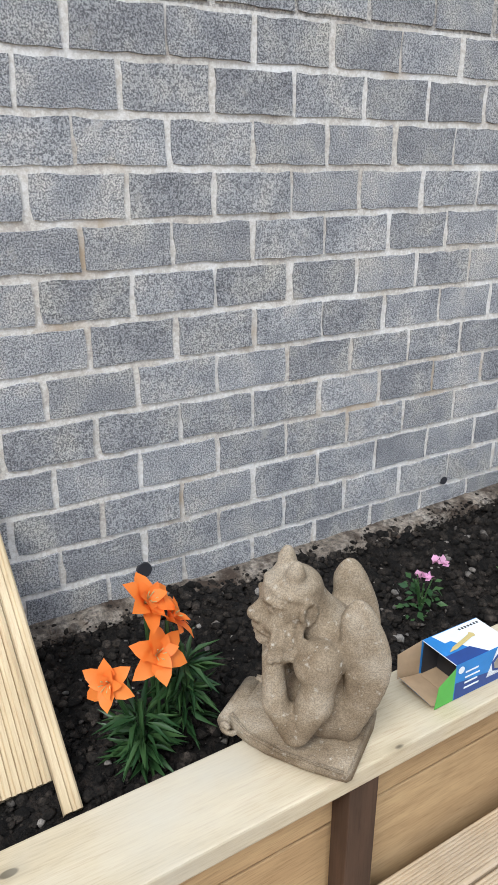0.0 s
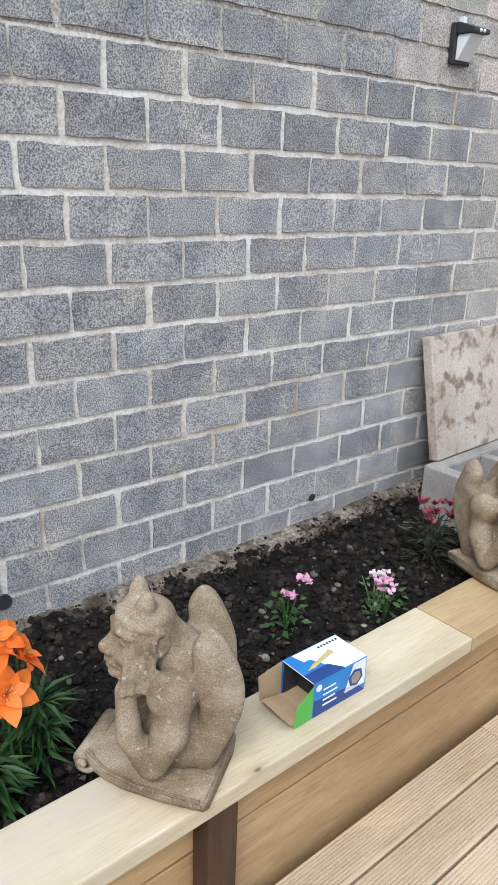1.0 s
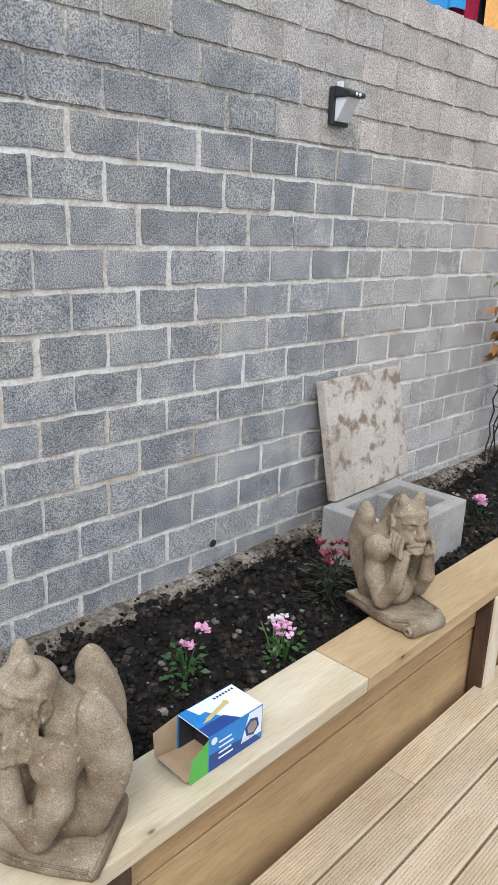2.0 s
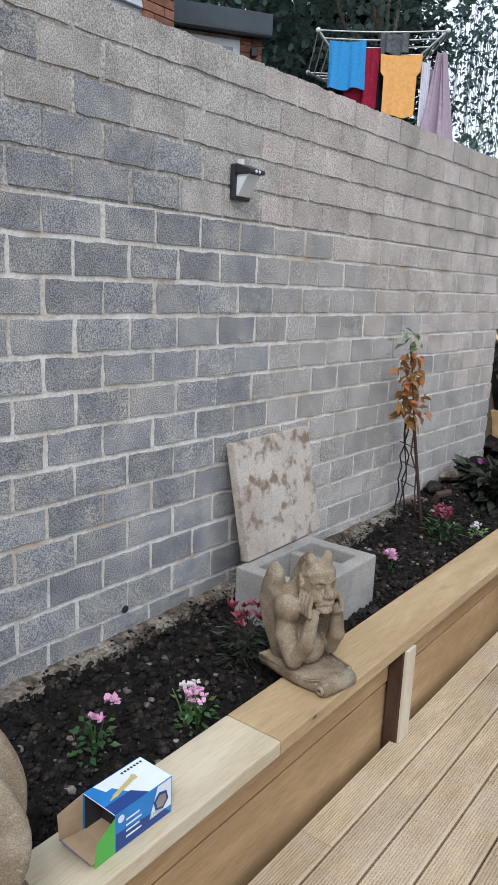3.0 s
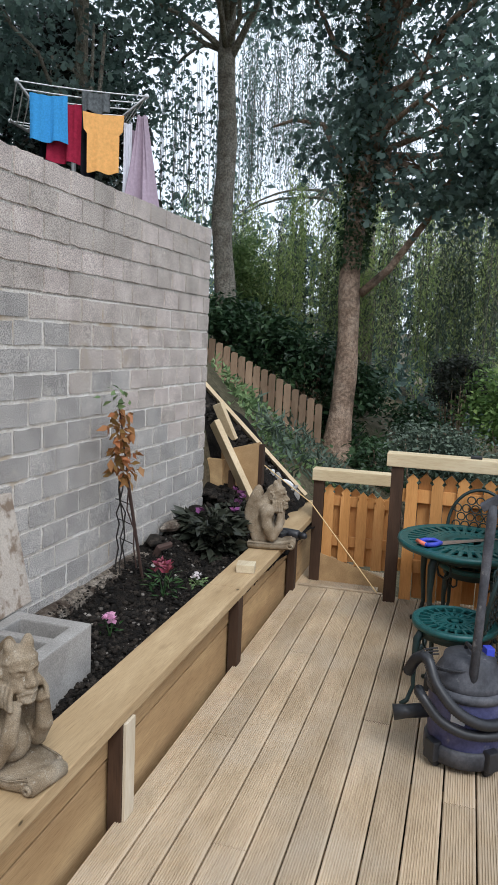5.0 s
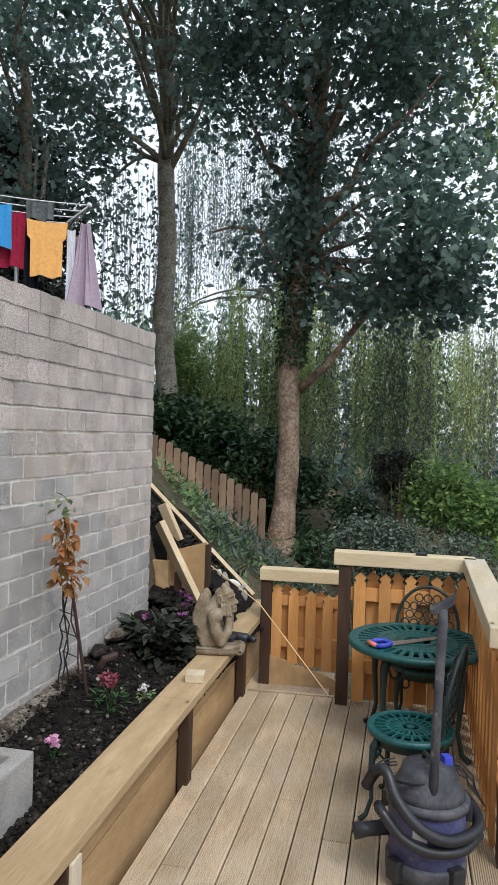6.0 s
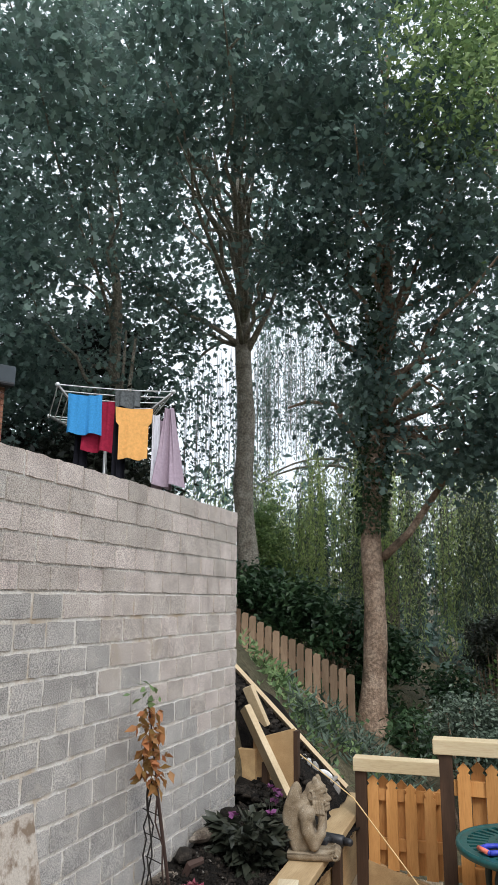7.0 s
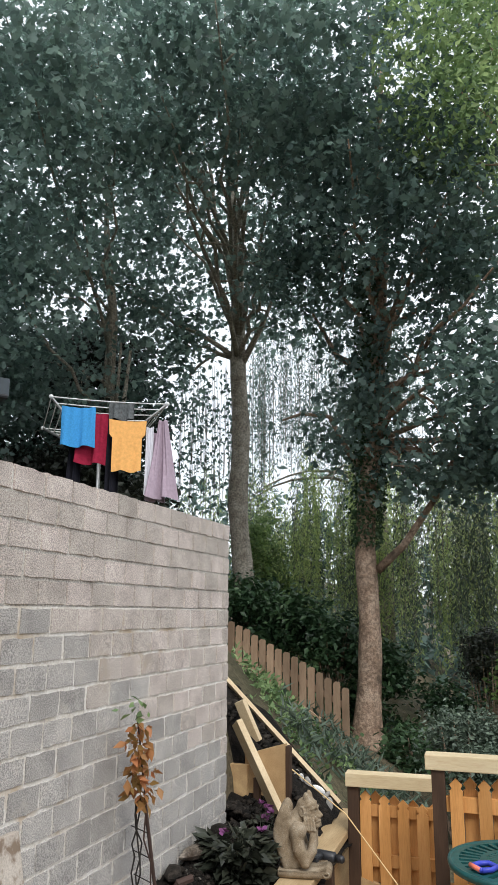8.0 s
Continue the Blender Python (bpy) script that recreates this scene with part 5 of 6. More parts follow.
def bush(name, label, centres, radii, clumps, per, spread, leaf, mat, seed, shape=OVAL, cat="shrub"):
    base = np.array(centres[0], float)
    base[2] = float(ground_height(np.array(base[0]), np.array(base[1])))
    t = thing(name, label, cat, pose(*base))
    cs, places = crown_points([(c, radii, 1) for c in centres], clumps, per, spread, seed)
    part("foliage", leaf_mesh("foliage", places - base, leaf, mat, shape, OVAL_F, seed, 0.15), mat, t)
    tw = Soup()
    for c in cs[:22]:
        q = c - base
        tw.tube(bent((0.3 * q[0], 0.3 * q[1], -0.05), tuple(q), 0.05, 4), [0.02, 0.016, 0.012, 0.009, 0.006], 5)
    part("twig_mass", tw, M_BARK2, t)["kind"] = "stuff"
    return t


bush("laurel_hedge", "dense dark green laurel behind the board fence", [(10.8, 1.0, 1.35), (10.7, 1.7, 1.7), (10.8, 0.35, 0.95), (10.6, 2.4, 1.9)], (0.6, 0.5, 0.5), 160, 60, 0.15, 0.12, M_HEDGE, 61)
bush("blue_green_shrub", "grey green shrub with small leaves", [(7.6, -1.15, 0.4), (7.6, -1.6, 0.3), (7.9, -1.35, 0.4), (7.9, -2.1, 0.2)], (0.45, 0.42, 0.45), 150, 80, 0.11, 0.06, M_SHRUB, 62)
bush("dark_yew", "round dark clipped yew", [(11.1, -1.3, 1.15)], (0.4, 0.4, 0.45), 60, 90, 0.09, 0.06, M_DARKPLANT, 63)
bush("bright_bush", "bright green sunlit bush", [(10.6, -2.3, 0.7), (10.9, -1.9, 0.9), (10.2, -2.9, 0.6)], (0.5, 0.5, 0.55), 110, 60, 0.14, 0.1, M_BRIGHT, 64)
bush("fern_patch", "mixed green undergrowth under the trees", [(9.3, -0.45, 0.05), (10.9, 0.75, 0.4), (11.2, -0.7, 0.5), (10.2, -1.1, 0.15)], (0.5, 0.4, 0.35), 90, 60, 0.13, 0.1, M_HEDGE, 65)
bush("dark_conifer", "dark evergreen behind the clothes dryer", [(9.2, 3.9, 3.2), (9.3, 5.0, 3.7), (9.4, 6.2, 3.6), (9.8, 4.5, 4.3), (11.7, 5.3, 3.6), (11.7, 6.3, 4.0), (11.8, 7.4, 4.2), (11.7, 5.7, 5.3), (11.8, 6.9, 5.6), (11.8, 5.7, 6.5), (11.8, 6.7, 7.0), (11.8, 7.7, 6.6)], (0.75, 0.8, 0.95), 540, 70, 0.2, 0.14, M_DARKPLANT, 66)

bush("sunlit_shrub", "tall pale green shrub catching the light", [(13.4, 3.0, 2.4), (13.4, 3.1, 3.2), (13.5, 2.7, 2.0)], (0.45, 0.5, 0.6), 120, 60, 0.14, 0.1, M_LEAF_R, 67)

# weeds on the bank
rw = np.random.default_rng(71)


def weeds(name, label, n, size, xr, yr, mat, shape, seed, tall):
    g = np.random.default_rng(seed)
    x, y = g.uniform(*xr, n), g.uniform(*yr, n)
    keep = np.sin(3.1 * x + 1.3 * y) + np.sin(4.7 * y - 2.1 * x) + g.normal(0, 0.5, n) > -0.2
    x, y = x[keep], y[keep]
    p = np.stack([x, y, ground_height(x, y) + g.uniform(0.0, tall, len(x))], -1)
    w = np.stack([g.normal(size=len(x)), g.normal(size=len(x)), np.full(len(x), 1.0)], -1)
    tagged(new(name, leaf_mesh(name, p, size, mat, shape, OVAL_F, seed, -0.2, w)), label, "weeds", kind="stuff")


weeds("bank_weeds", "bright green weeds on the bank", 2100, 0.075, (5.2, 7.6), (-0.5, 0.75), M_WEED, OVAL, 72, 0.16)
weeds("long_grass", "grey green tall grass on the bank", 3000, 0.13, (5.3, 7.2), (-0.85, 0.1), M_SHRUB, LANCE, 73, 0.34)
weeds("hill_undergrowth", "low undergrowth across the hillside", 9000, 0.12, (9.3, 13.5), (-5.0, 4.0), M_HEDGE, OVAL, 74, 0.16)

# far woods that close the view
g = np.random.default_rng(81)
n = 30000
th = g.uniform(-1.2, 1.0, n)
rad = g.uniform(20, 27, n)
zz = g.uniform(-3, 1, n) + g.uniform(0, 1, n) ** 1.1 * (5.2 + 0.9 * np.sin(7 * th) + 0.5 * np.sin(17 * th))
far_pts = np.stack([rad * np.cos(th), rad * np.sin(th), zz], -1)
tagged(new("far_woods", leaf_mesh("far_woods", far_pts, 0.42, M_LEAF2, OVAL, OVAL_F, 82, 0.5)), "hazy green far woodland", "woods", kind="stuff")

# ---- picket fence, gate and railing ----


def picket(soup, w, h, t, m):
    """A board with a shaped, pointed head; width along local y."""
    o = [(-w / 2, 0), (w / 2, 0), (w / 2, h - w * 0.95), (w * 0.32, h - w * 0.78), (w * 0.5, h - w * 0.5), (0, h), (-w * 0.5, h - w * 0.5), (-w * 0.32, h - w * 0.78), (-w / 2, h - w * 0.95)]
    return soup.prism(o, -t / 2, t / 2, m)


FX = 4.06
picket_fence = thing("picket_fence", "orange stained double picket fence panel with pale top rail", "fence", pose(FX, -1.255, 0, 0, 0, 3))
part("post", Soup().box(-0.04, -0.085, -0.3, 0.04, -0.008, 0.903), M_POST, picket_fence, "dark brown stained post", bevel=0.004)
part("top_rail", Soup().box(-0.055, -0.86, 0.905, 0.075, 0.025, 0.99), M_RAILCAP, picket_fence, "pale pine top rail", bevel=0.006)
for z in (0.2, 0.67):
    part("rail", Soup().box(0.012, -0.8, z, 0.045, -0.085, z + 0.085), M_PICKET, picket_fence, bevel=0.003)
for k in range(5):
    part("picket", picket(Soup(), 0.074, 0.84, 0.018, pose(0.0, -0.145 - 0.16 * k, 0.02)), M_PICKET, picket_fence)
    part("picket", picket(Soup(), 0.08, 0.84, 0.018, pose(0.058, -0.225 - 0.16 * k, 0.02)), M_PICKET, picket_fence)
part("post", Soup().box(0.0, -0.86, -0.3, 0.07, -0.79, 0.903), M_POST, picket_fence, bevel=0.004)
part("clip", Soup().box(-0.03, -0.56, 0.991, 0.02, -0.49, 1.008), M_BLACK, picket_fence, "small black clip on the rail", bevel=0.004)

gate = thing("picket_gate", "low picket gate panel with pale top rail", "gate", pose(4.47, -0.68, -0.06, 0, 0, 4))
part("post", Soup().box(-0.03, -0.055, -0.2, 0.045, 0.02, 0.743), M_POST, gate, "dark stained post", bevel=0.004)
part("top_rail", Soup().box(-0.05, -0.54, 0.745, 0.075, 0.03, 0.828), M_RAILCAP, gate, "pale pine top rail", bevel=0.005)
for z in (0.26, 0.56):
    part("rail", Soup().box(0.012, -0.53, z, 0.042, -0.055, z + 0.075), M_PICKET, gate, bevel=0.003)
for k in range(4):
    part("picket", picket(Soup(), 0.072, 0.55, 0.018, pose(0.0, -0.095 - 0.122 * k, 0.17 - 0.02 * k)), M_PICKET, gate)
    part("picket", picket(Soup(), 0.074, 0.55, 0.018, pose(0.054, -0.156 - 0.122 * k, 0.16 - 0.02 * k)), M_PICKET, gate)
part("bottom_board", Soup().add([(-0.015, -0.055, -0.05), (-0.015, -0.55, -0.05), (-0.015, -0.55, 0.05), (-0.015, -0.055, 0.2), (0.02, -0.055, -0.05), (0.02, -0.55, -0.05), (0.02, -0.55, 0.05), (0.02, -0.055, 0.2)],
     [(0, 1, 2, 3), (7, 6, 5, 4), (0, 4, 5, 1), (1, 5, 6, 2), (2, 6, 7, 3), (3, 7, 4, 0)]), M_SLEEPER, gate, "tapered kick board")

side_fence = thing("side_fence", "orange stained picket railing along the deck edge", "fence", pose(FX + 0.05, -2.09, 0, 0, 0, 1))
part("top_rail", Soup().box(-1.75, -0.075, 0.905, 0.0, 0.055, 0.99), M_CAP_NEW, side_fence, "pale pine top rail", bevel=0.006)
for z in (0.2, 0.67):
    part("rail", Soup().box(-1.7, -0.045, z, 0, -0.012, z + 0.09), M_PICKET, side_fence)
me = picket(Soup(), 0.074, 0.84, 0.018, pose(0, 0, 0.02, 0, 0, 90)).mesh("picket", M_PICKET)
for k in range(10):
    part("picket", me, M_PICKET, side_fence, at=pose(-0.1 - 0.16 * k, 0.0, 0))
    part("picket", me, M_PICKET, side_fence, at=pose(-0.18 - 0.16 * k, -0.058, 0))
for px in (-1.7,):
    part("post", Soup().box(px, -0.09, -0.3, px + 0.08, -0.01, 0.903), M_POST, side_fence)

# ---- bistro set ----


def ornate_leg(soup, foot, top, out, r=0.013):
    p, q = Vector(foot), Vector(top)
    pts = [q, q.lerp(p, 0.15) + Vector(out) * 0.35, q.lerp(p, 0.4) + Vector(out) * 0.25, q.lerp(p, 0.75) - Vector(out) * 0.15, p + Vector((0, 0, 0.03)), p + Vector(out) * 0.5 + Vector((0, 0, 0.008))]
    return soup.tube(pts, [r * 1.5, r * 1.6, r * 1.1, r * 0.8, r * 0.9, r * 1.1], 8)


def pierced_disc(soup, radius, z, t, petals):
    """An openwork round plate: rings joined by radial bars."""
    for r0, r1 in ((radius * 0.88, radius), (radius * 0.52, radius * 0.6), (radius * 0.2, radius * 0.27)):
        soup.lathe([(r0, z), (r1, z), (r1, z + t), (r0, z + t), (r0, z)], 36)
    for k in range(petals):
        a = 2 * math.pi * k / petals
        for ra, rb_, w in ((0.25, 0.54, 0.035), (0.58, 0.9, 0.03)):
            soup.box(radius * ra, -radius * w, z + 0.001, radius * rb_, radius * w, z + t - 0.001, pose(0, 0, 0, 0, 0, math.degrees(a + (0.5 * 2 * math.pi / petals if ra > 0.5 else 0))))
    return soup.lathe([(0.001, z), (radius * 0.1, z), (radius * 0.1, z + t), (0.001, z + t)], 16)


def bistro_chair(at, label):
    c = thing("bistro_chair", label, "chair", at, "bistro chairs")
    part("seat", pierced_disc(Soup(), 0.205, 0.42, 0.014, 22), M_GREENIRON, c, "verdigris green pierced seat")
    part("seat_rim", Soup().lathe([(0.2, 0.405), (0.212, 0.405), (0.215, 0.42), (0.212, 0.436), (0.2, 0.436), (0.2, 0.405)], 36), M_GREENIRON, c, smooth=True)
    part("apron", Soup().lathe([(0.175, 0.36), (0.18, 0.36), (0.195, 0.42), (0.19, 0.42), (0.175, 0.36)], 30), M_DARKIRON, c, smooth=True)
    for a in (45, 135, 225, 315):
        ca, sa = math.cos(radians(a)), math.sin(radians(a))
        part("leg", ornate_leg(Soup(), (ca * 0.235, sa * 0.235, 0.0), (ca * 0.17, sa * 0.17, 0.41), (ca * 0.07, sa * 0.07, 0)), M_DARKIRON, c, smooth=True)
        part("scroll", Soup().tube([(ca * 0.15 + 0.045 * math.cos(k * 0.9) * sa, sa * 0.15 - 0.045 * math.cos(k * 0.9) * ca, 0.33 + 0.04 * math.sin(k * 0.9)) for k in range(8)], 0.006, 6), M_DARKIRON, c)
    back = Soup()
    arch = [(-0.2 - 0.05 * max(0, math.sin(t)), 0.2 * math.cos(t), 0.62 + 0.25 * math.sin(t) if math.sin(t) > 0 else 0.62) for t in np.linspace(0, math.pi, 17)]
    arch = [(-0.15, 0.14, 0.42), (-0.185, 0.185, 0.5)] + arch + [(-0.185, -0.185, 0.5), (-0.15, -0.14, 0.42)]
    part("back_frame", Soup().tube(arch, 0.011, 8), M_DARKIRON, c, smooth=True)
    lace = Soup()
    rr = random.Random(3)
    for zi in range(7):
        for yi in range(-3, 4):
            yy, zz = yi * 0.058 + (0.029 if zi % 2 else 0), 0.47 + zi * 0.055
            if (yy / 0.19) ** 2 + (max(0, zz - 0.62) / 0.235) ** 2 < 0.92 and abs(yy) < 0.175:
                xx = -0.17 - 0.1 * (zz - 0.42)
                lace.tube([(xx, yy + 0.026 * math.cos(k * math.pi / 5), zz + 0.026 * math.sin(k * math.pi / 5)) for k in range(11)], 0.0048, 5, close=False)
    part("back_lattice", lace, M_DARKIRON, c, "openwork lattice of rings")
    return c


TABLE = pose(3.58, -1.775, 0) @ Matrix.Diagonal((1, 1, 1.06, 1))
table = thing("bistro_table", "round verdigris green cast metal bistro table", "table", TABLE)
part("tabletop", pierced_disc(Soup(), 0.38, 0.535, 0.014, 36), M_GREENIRON, table, "pierced green tabletop")
part("rim", Soup().lathe([(0.37, 0.525), (0.387, 0.52), (0.392, 0.537), (0.387, 0.552), (0.37, 0.55), (0.37, 0.525)], 48), M_GREENIRON, table, smooth=True)
part("apron", Soup().lathe([(0.28, 0.48), (0.285, 0.48), (0.3, 0.533), (0.295, 0.533), (0.28, 0.48)], 36), M_DARKIRON, table, smooth=True)
for a in (55, 145, 235, 325):
    ca, sa = math.cos(radians(a)), math.sin(radians(a))
    part("leg", ornate_leg(Soup(), (ca * 0.31, sa * 0.31, 0.0), (ca * 0.25, sa * 0.25, 0.53), (ca * 0.1, sa * 0.1, 0), 0.015), M_DARKIRON, table, smooth=True)
    part("scroll", Soup().tube([(ca * 0.19 + 0.05 * math.cos(k * 0.9) * sa, sa * 0.19 - 0.05 * math.cos(k * 0.9) * ca, 0.42 + 0.05 * math.sin(k * 0.9)) for k in range(8)], 0.007, 6), M_DARKIRON, table)
bistro_chair(pose(2.755, -1.765, 0, 0, 0, 78) @ Matrix.Scale(0.93, 4), "green cast metal bistro chair beside the vacuum cleaner")
bistro_chair(pose(3.77, -1.815, 0, 0, 0, 176) @ Matrix.Scale(0.93, 4), "green cast metal bistro chair behind the table")

saw = thing("hand_saw", "panel saw with a blue and coral grip on the table", "saw", pose(3.37, -1.54, 0.586, 0, 0, -52))
part("blade", Soup().add([(0.1, -0.035, 0), (0.1, 0.04, 0), (0.52, 0.03, 0), (0.52, 0.0, 0), (0.1, -0.035, 0.0015), (0.1, 0.04, 0.0015), (0.52, 0.03, 0.0015), (0.52, 0.0, 0.0015)],
     [(3, 2, 1, 0), (4, 5, 6, 7), (0, 1, 5, 4), (1, 2, 6, 5), (2, 3, 7, 6), (3, 0, 4, 7)]), M_STEEL, saw, "steel blade")
part("grip", Soup().tube([(0.0, -0.05, 0.012), (0.0, 0.03, 0.012), (0.05, 0.045, 0.012), (0.1, 0.035, 0.012), (0.1, -0.03, 0.012), (0.05, -0.055, 0.012), (0.0, -0.05, 0.012)], 0.013, 8), M_BLUEPL, saw, "blue plastic grip", smooth=True)
part("grip_insert", Soup().tube([(-0.012, -0.045, 0.016), (-0.012, 0.03, 0.016)], 0.012, 8), M_REDPL, saw, "coral plastic insert", smooth=True)

# ---- vacuum cleaner ----
VAC = pose(2.78, -2.03, 0, 0, 0, 25)
vac = thing("drum_vacuum", "dusty navy and black drum vacuum cleaner with hose", "vacuum cleaner", pose(2.28, -1.846, 0, 0, 0, 25) @ Matrix.Scale(0.87, 4))
part("drum", Soup().lathe([(0.15, 0.045), (0.165, 0.06), (0.17, 0.19), (0.172, 0.2), (0.175, 0.34), (0.178, 0.35)], 36), M_NAVY, vac, "navy drum", smooth=True)
part("base_skirt", Soup().lathe([(0.16, 0.03), (0.18, 0.035), (0.182, 0.1), (0.175, 0.115), (0.16, 0.115)], 36), M_DUSTY, vac, "dusty grey skirt", smooth=True)
part("lid_ring", Soup().lathe([(0.17, 0.345), (0.186, 0.345), (0.188, 0.375), (0.17, 0.385)], 36), M_DUSTY, vac, smooth=True)
part("motor_head", Soup().lathe([(0.168, 0.38), (0.16, 0.41), (0.135, 0.46), (0.125, 0.475), (0.118, 0.505), (0.05, 0.52), (0.001, 0.52)], 32), M_DUSTY, vac, smooth=True)
part("carry_grip", Soup().tube([(-0.05, 0, 0.51), (-0.045, 0, 0.545), (0.045, 0, 0.545), (0.05, 0, 0.51)], 0.011, 8), M_BLACK, vac, smooth=True)
part("switch", Soup().box(-0.02, -0.11, 0.5, 0.03, -0.07, 0.545), M_BLUEPL, vac, "blue switch", bevel=0.004)
for a in (20, 110, 200, 290):
    ca, sa = math.cos(radians(a)), math.sin(radians(a))
    bracket = part("castor_bracket", Soup().box(-0.035, -0.035, 0.035, 0.03, 0.035, 0.13), M_BLACK, vac, bevel=0.008, at=pose(ca * 0.178, sa * 0.178, 0, 0, 0, a))
    part("castor", Soup().tube([(-0.012, -0.018, 0.022), (-0.012, 0.018, 0.022)], 0.022, 12), M_BLACK, bracket, smooth=True)
for a in (60, 240):
    ca, sa = math.cos(radians(a)), math.sin(radians(a))
    part("latch", Soup().box(-0.012, -0.035, 0.3, 0.012, 0.035, 0.37), M_BLACK, vac, bevel=0.005, at=pose(ca * 0.185, sa * 0.185, 0, 0, 0, a))
part("badge_bars", Soup().box(-0.075, -0.004, 0.25, -0.01, 0.004, 0.285), M_CLEARPL, vac, "white maker's mark as bars", at=pose(-0.115, 0.128, 0, 0, 0, 42))
part("stripe", Soup().tube([(0.1735 * math.cos(t), 0.1735 * math.sin(t), 0.2) for t in np.linspace(2.2, 4.4, 14)], 0.0022, 5), M_CLEARPL, vac, "pale scuffed stripe")


def ribbed(soup, pts, r, n_ring=10):
    """A corrugated hose along a smooth line."""
    pts = [Vector(p) for p in pts]
    fine = []
    for i in range(len(pts) - 1):
        p0, p1, p2, p3 = pts[max(i - 1, 0)], pts[i], pts[i + 1], pts[min(i + 2, len(pts) - 1)]
        n = max(3, int((p2 - p1).length / 0.006))
        for k in range(n):
            t = k / n
            fine.append(0.5 * ((2 * p1) + (p2 - p0) * t + (2 * p0 - 5 * p1 + 4 * p2 - p3) * t * t + (3 * p1 - p0 - 3 * p2 + p3) * t ** 3))
    fine.append(pts[-1])
    return soup.tube(fine, [r * (1.0 if k % 2 else 0.84) for k in range(len(fine))], n_ring)


inv = VAC.inverted()
W = lambda *p: tuple(inv @ Vector(p))
part("hose", ribbed(Soup(), [W(2.70, -1.76, 0.41), W(2.66, -1.80, 0.50), W(2.62, -1.85, 0.52), W(2.57, -1.90, 0.43), W(2.55, -2.0, 0.33), W(2.6, -2.13, 0.27), W(2.75, -2.25, 0.27), W(2.92, -2.22, 0.3), W(3.0, -2.1, 0.36)], 0.027), M_BLACK, vac, "black ribbed hose", smooth=True)
part("hose", ribbed(Soup(), [W(2.64, -1.82, 0.36), W(2.58, -1.84, 0.36), W(2.56, -1.93, 0.27), W(2.58, -2.05, 0.22), W(2.65, -2.18, 0.21), W(2.8, -2.26, 0.22)], 0.025), M_BLACK, vac, smooth=True)
part("inlet_pipe", Soup().tube([W(2.72, -1.86, 0.23), W(2.68, -1.77, 0.225), W(2.665, -1.71, 0.215)], [0.034, 0.032, 0.038], 14), M_BLACK, vac, smooth=True)
part("wand", Soup().tube([W(2.65, -2.05, 0.36), W(2.69, -2.06, 0.8), W(2.715, -2.07, 1.18), W(2.717, -2.07, 1.24)], [0.022, 0.02, 0.023, 0.019], 12), M_DUSTY, vac, "scuffed wand", smooth=True)
part("floor_tool", Soup().add([W(2.702, -2.015, 1.230), W(2.702, -2.125, 1.305), W(2.732, -2.125, 1.315), W(2.732, -2.015, 1.240), W(2.702, -2.035, 1.205), W(2.702, -2.110, 1.255), W(2.732, -2.110, 1.255), W(2.732, -2.035, 1.205)],
     [(0, 1, 2, 3), (7, 6, 5, 4), (0, 4, 5, 1), (1, 5, 6, 2), (2, 6, 7, 3), (3, 7, 4, 0)]), M_DUSTY, vac, "grey crevice tool", bevel=0.004)
cable = Soup()
for k in range(5):
    cable.tube(bent(W(2.72 + 0.02 * k, -2.06, 0.5), W(2.9 + 0.03 * k, -2.24 - 0.015 * k, 0.36 - 0.03 * k), 0.06 + 0.01 * k, 9, k, 0.02), 0.004, 5)
for k in range(3):
    cable.tube([W(2.76 + (0.1 + 0.012 * k) * math.cos(t), -1.95 + (0.13 + 0.01 * k) * math.sin(t), 0.46 + 0.01 * k) for t in np.linspace(0.5, 3.6, 14)], 0.004, 5)
part("cable", cable, M_BLACK, vac, "coiled black cable")

# ---- building string ----
string = Soup()
string.tube([(4.7, 0.065, 0.885), (4.4, -0.66, 0.52), (4.14, -1.21, 0.008)], 0.004, 5)
ob = part("builders_line", string, M_STRING, None)
tagged(ob, "yellow builders line stretched down to the deck", "string")

# ---- timber on the bank past the wall ----
tim = thing("retaining_timbers", "short pine retaining boards holding back the bank", "timber edging", pose(0, 0, 0))
part("board", Soup().box(4.3, 0.0, 0.4, 4.35, 0.135, 0.79), M_SLEEPER, tim, bevel=0.004)
part("board", Soup().add([(4.35, -0.26, 0.5), (4.35, 0.03, 0.5), (4.35, 0.03, 0.85), (4.35, -0.26, 0.935), (4.39, -0.26, 0.5), (4.39, 0.03, 0.5), (4.39, 0.03, 0.85), (4.39, -0.26, 0.935)],
     [(0, 1, 2, 3), (7, 6, 5, 4), (0, 4, 5, 1), (1, 5, 6, 2), (2, 6, 7, 3), (3, 7, 4, 0)]), M_SLEEPER, tim)
part("stub_post", Soup().box(4.35, -0.29, 0.4, 4.41, -0.262, 0.92), M_POST, tim)
part("stub_post", Soup().box(4.27, -0.1, 0.4, 4.32, -0.06, 0.72), M_POST, tim)
ob = part("leaning_plank", lean((4.22, -0.255, 0.53), (4.3, 0.075, 1.065), 0.1, 0.045, Soup(), 60), M_PLANK, None, bevel=0.004)
tagged(ob, "rough sawn plank leaning on the bank", "plank", "bank planks")
ob = part("leaning_plank", lean((4.45, -0.02, 0.92), (4.42, 0.1, 1.19), 0.08, 0.04, Soup(), 60), M_PLANK, None, bevel=0.004)
tagged(ob, "short plank propped behind the longer one", "plank", "bank planks")
ob = part("slope_batten", lean((4.87, -0.5, 0.47), (4.78, 0.5, 1.44), 0.045, 0.03, Soup(), 40), M_PLANK, None)
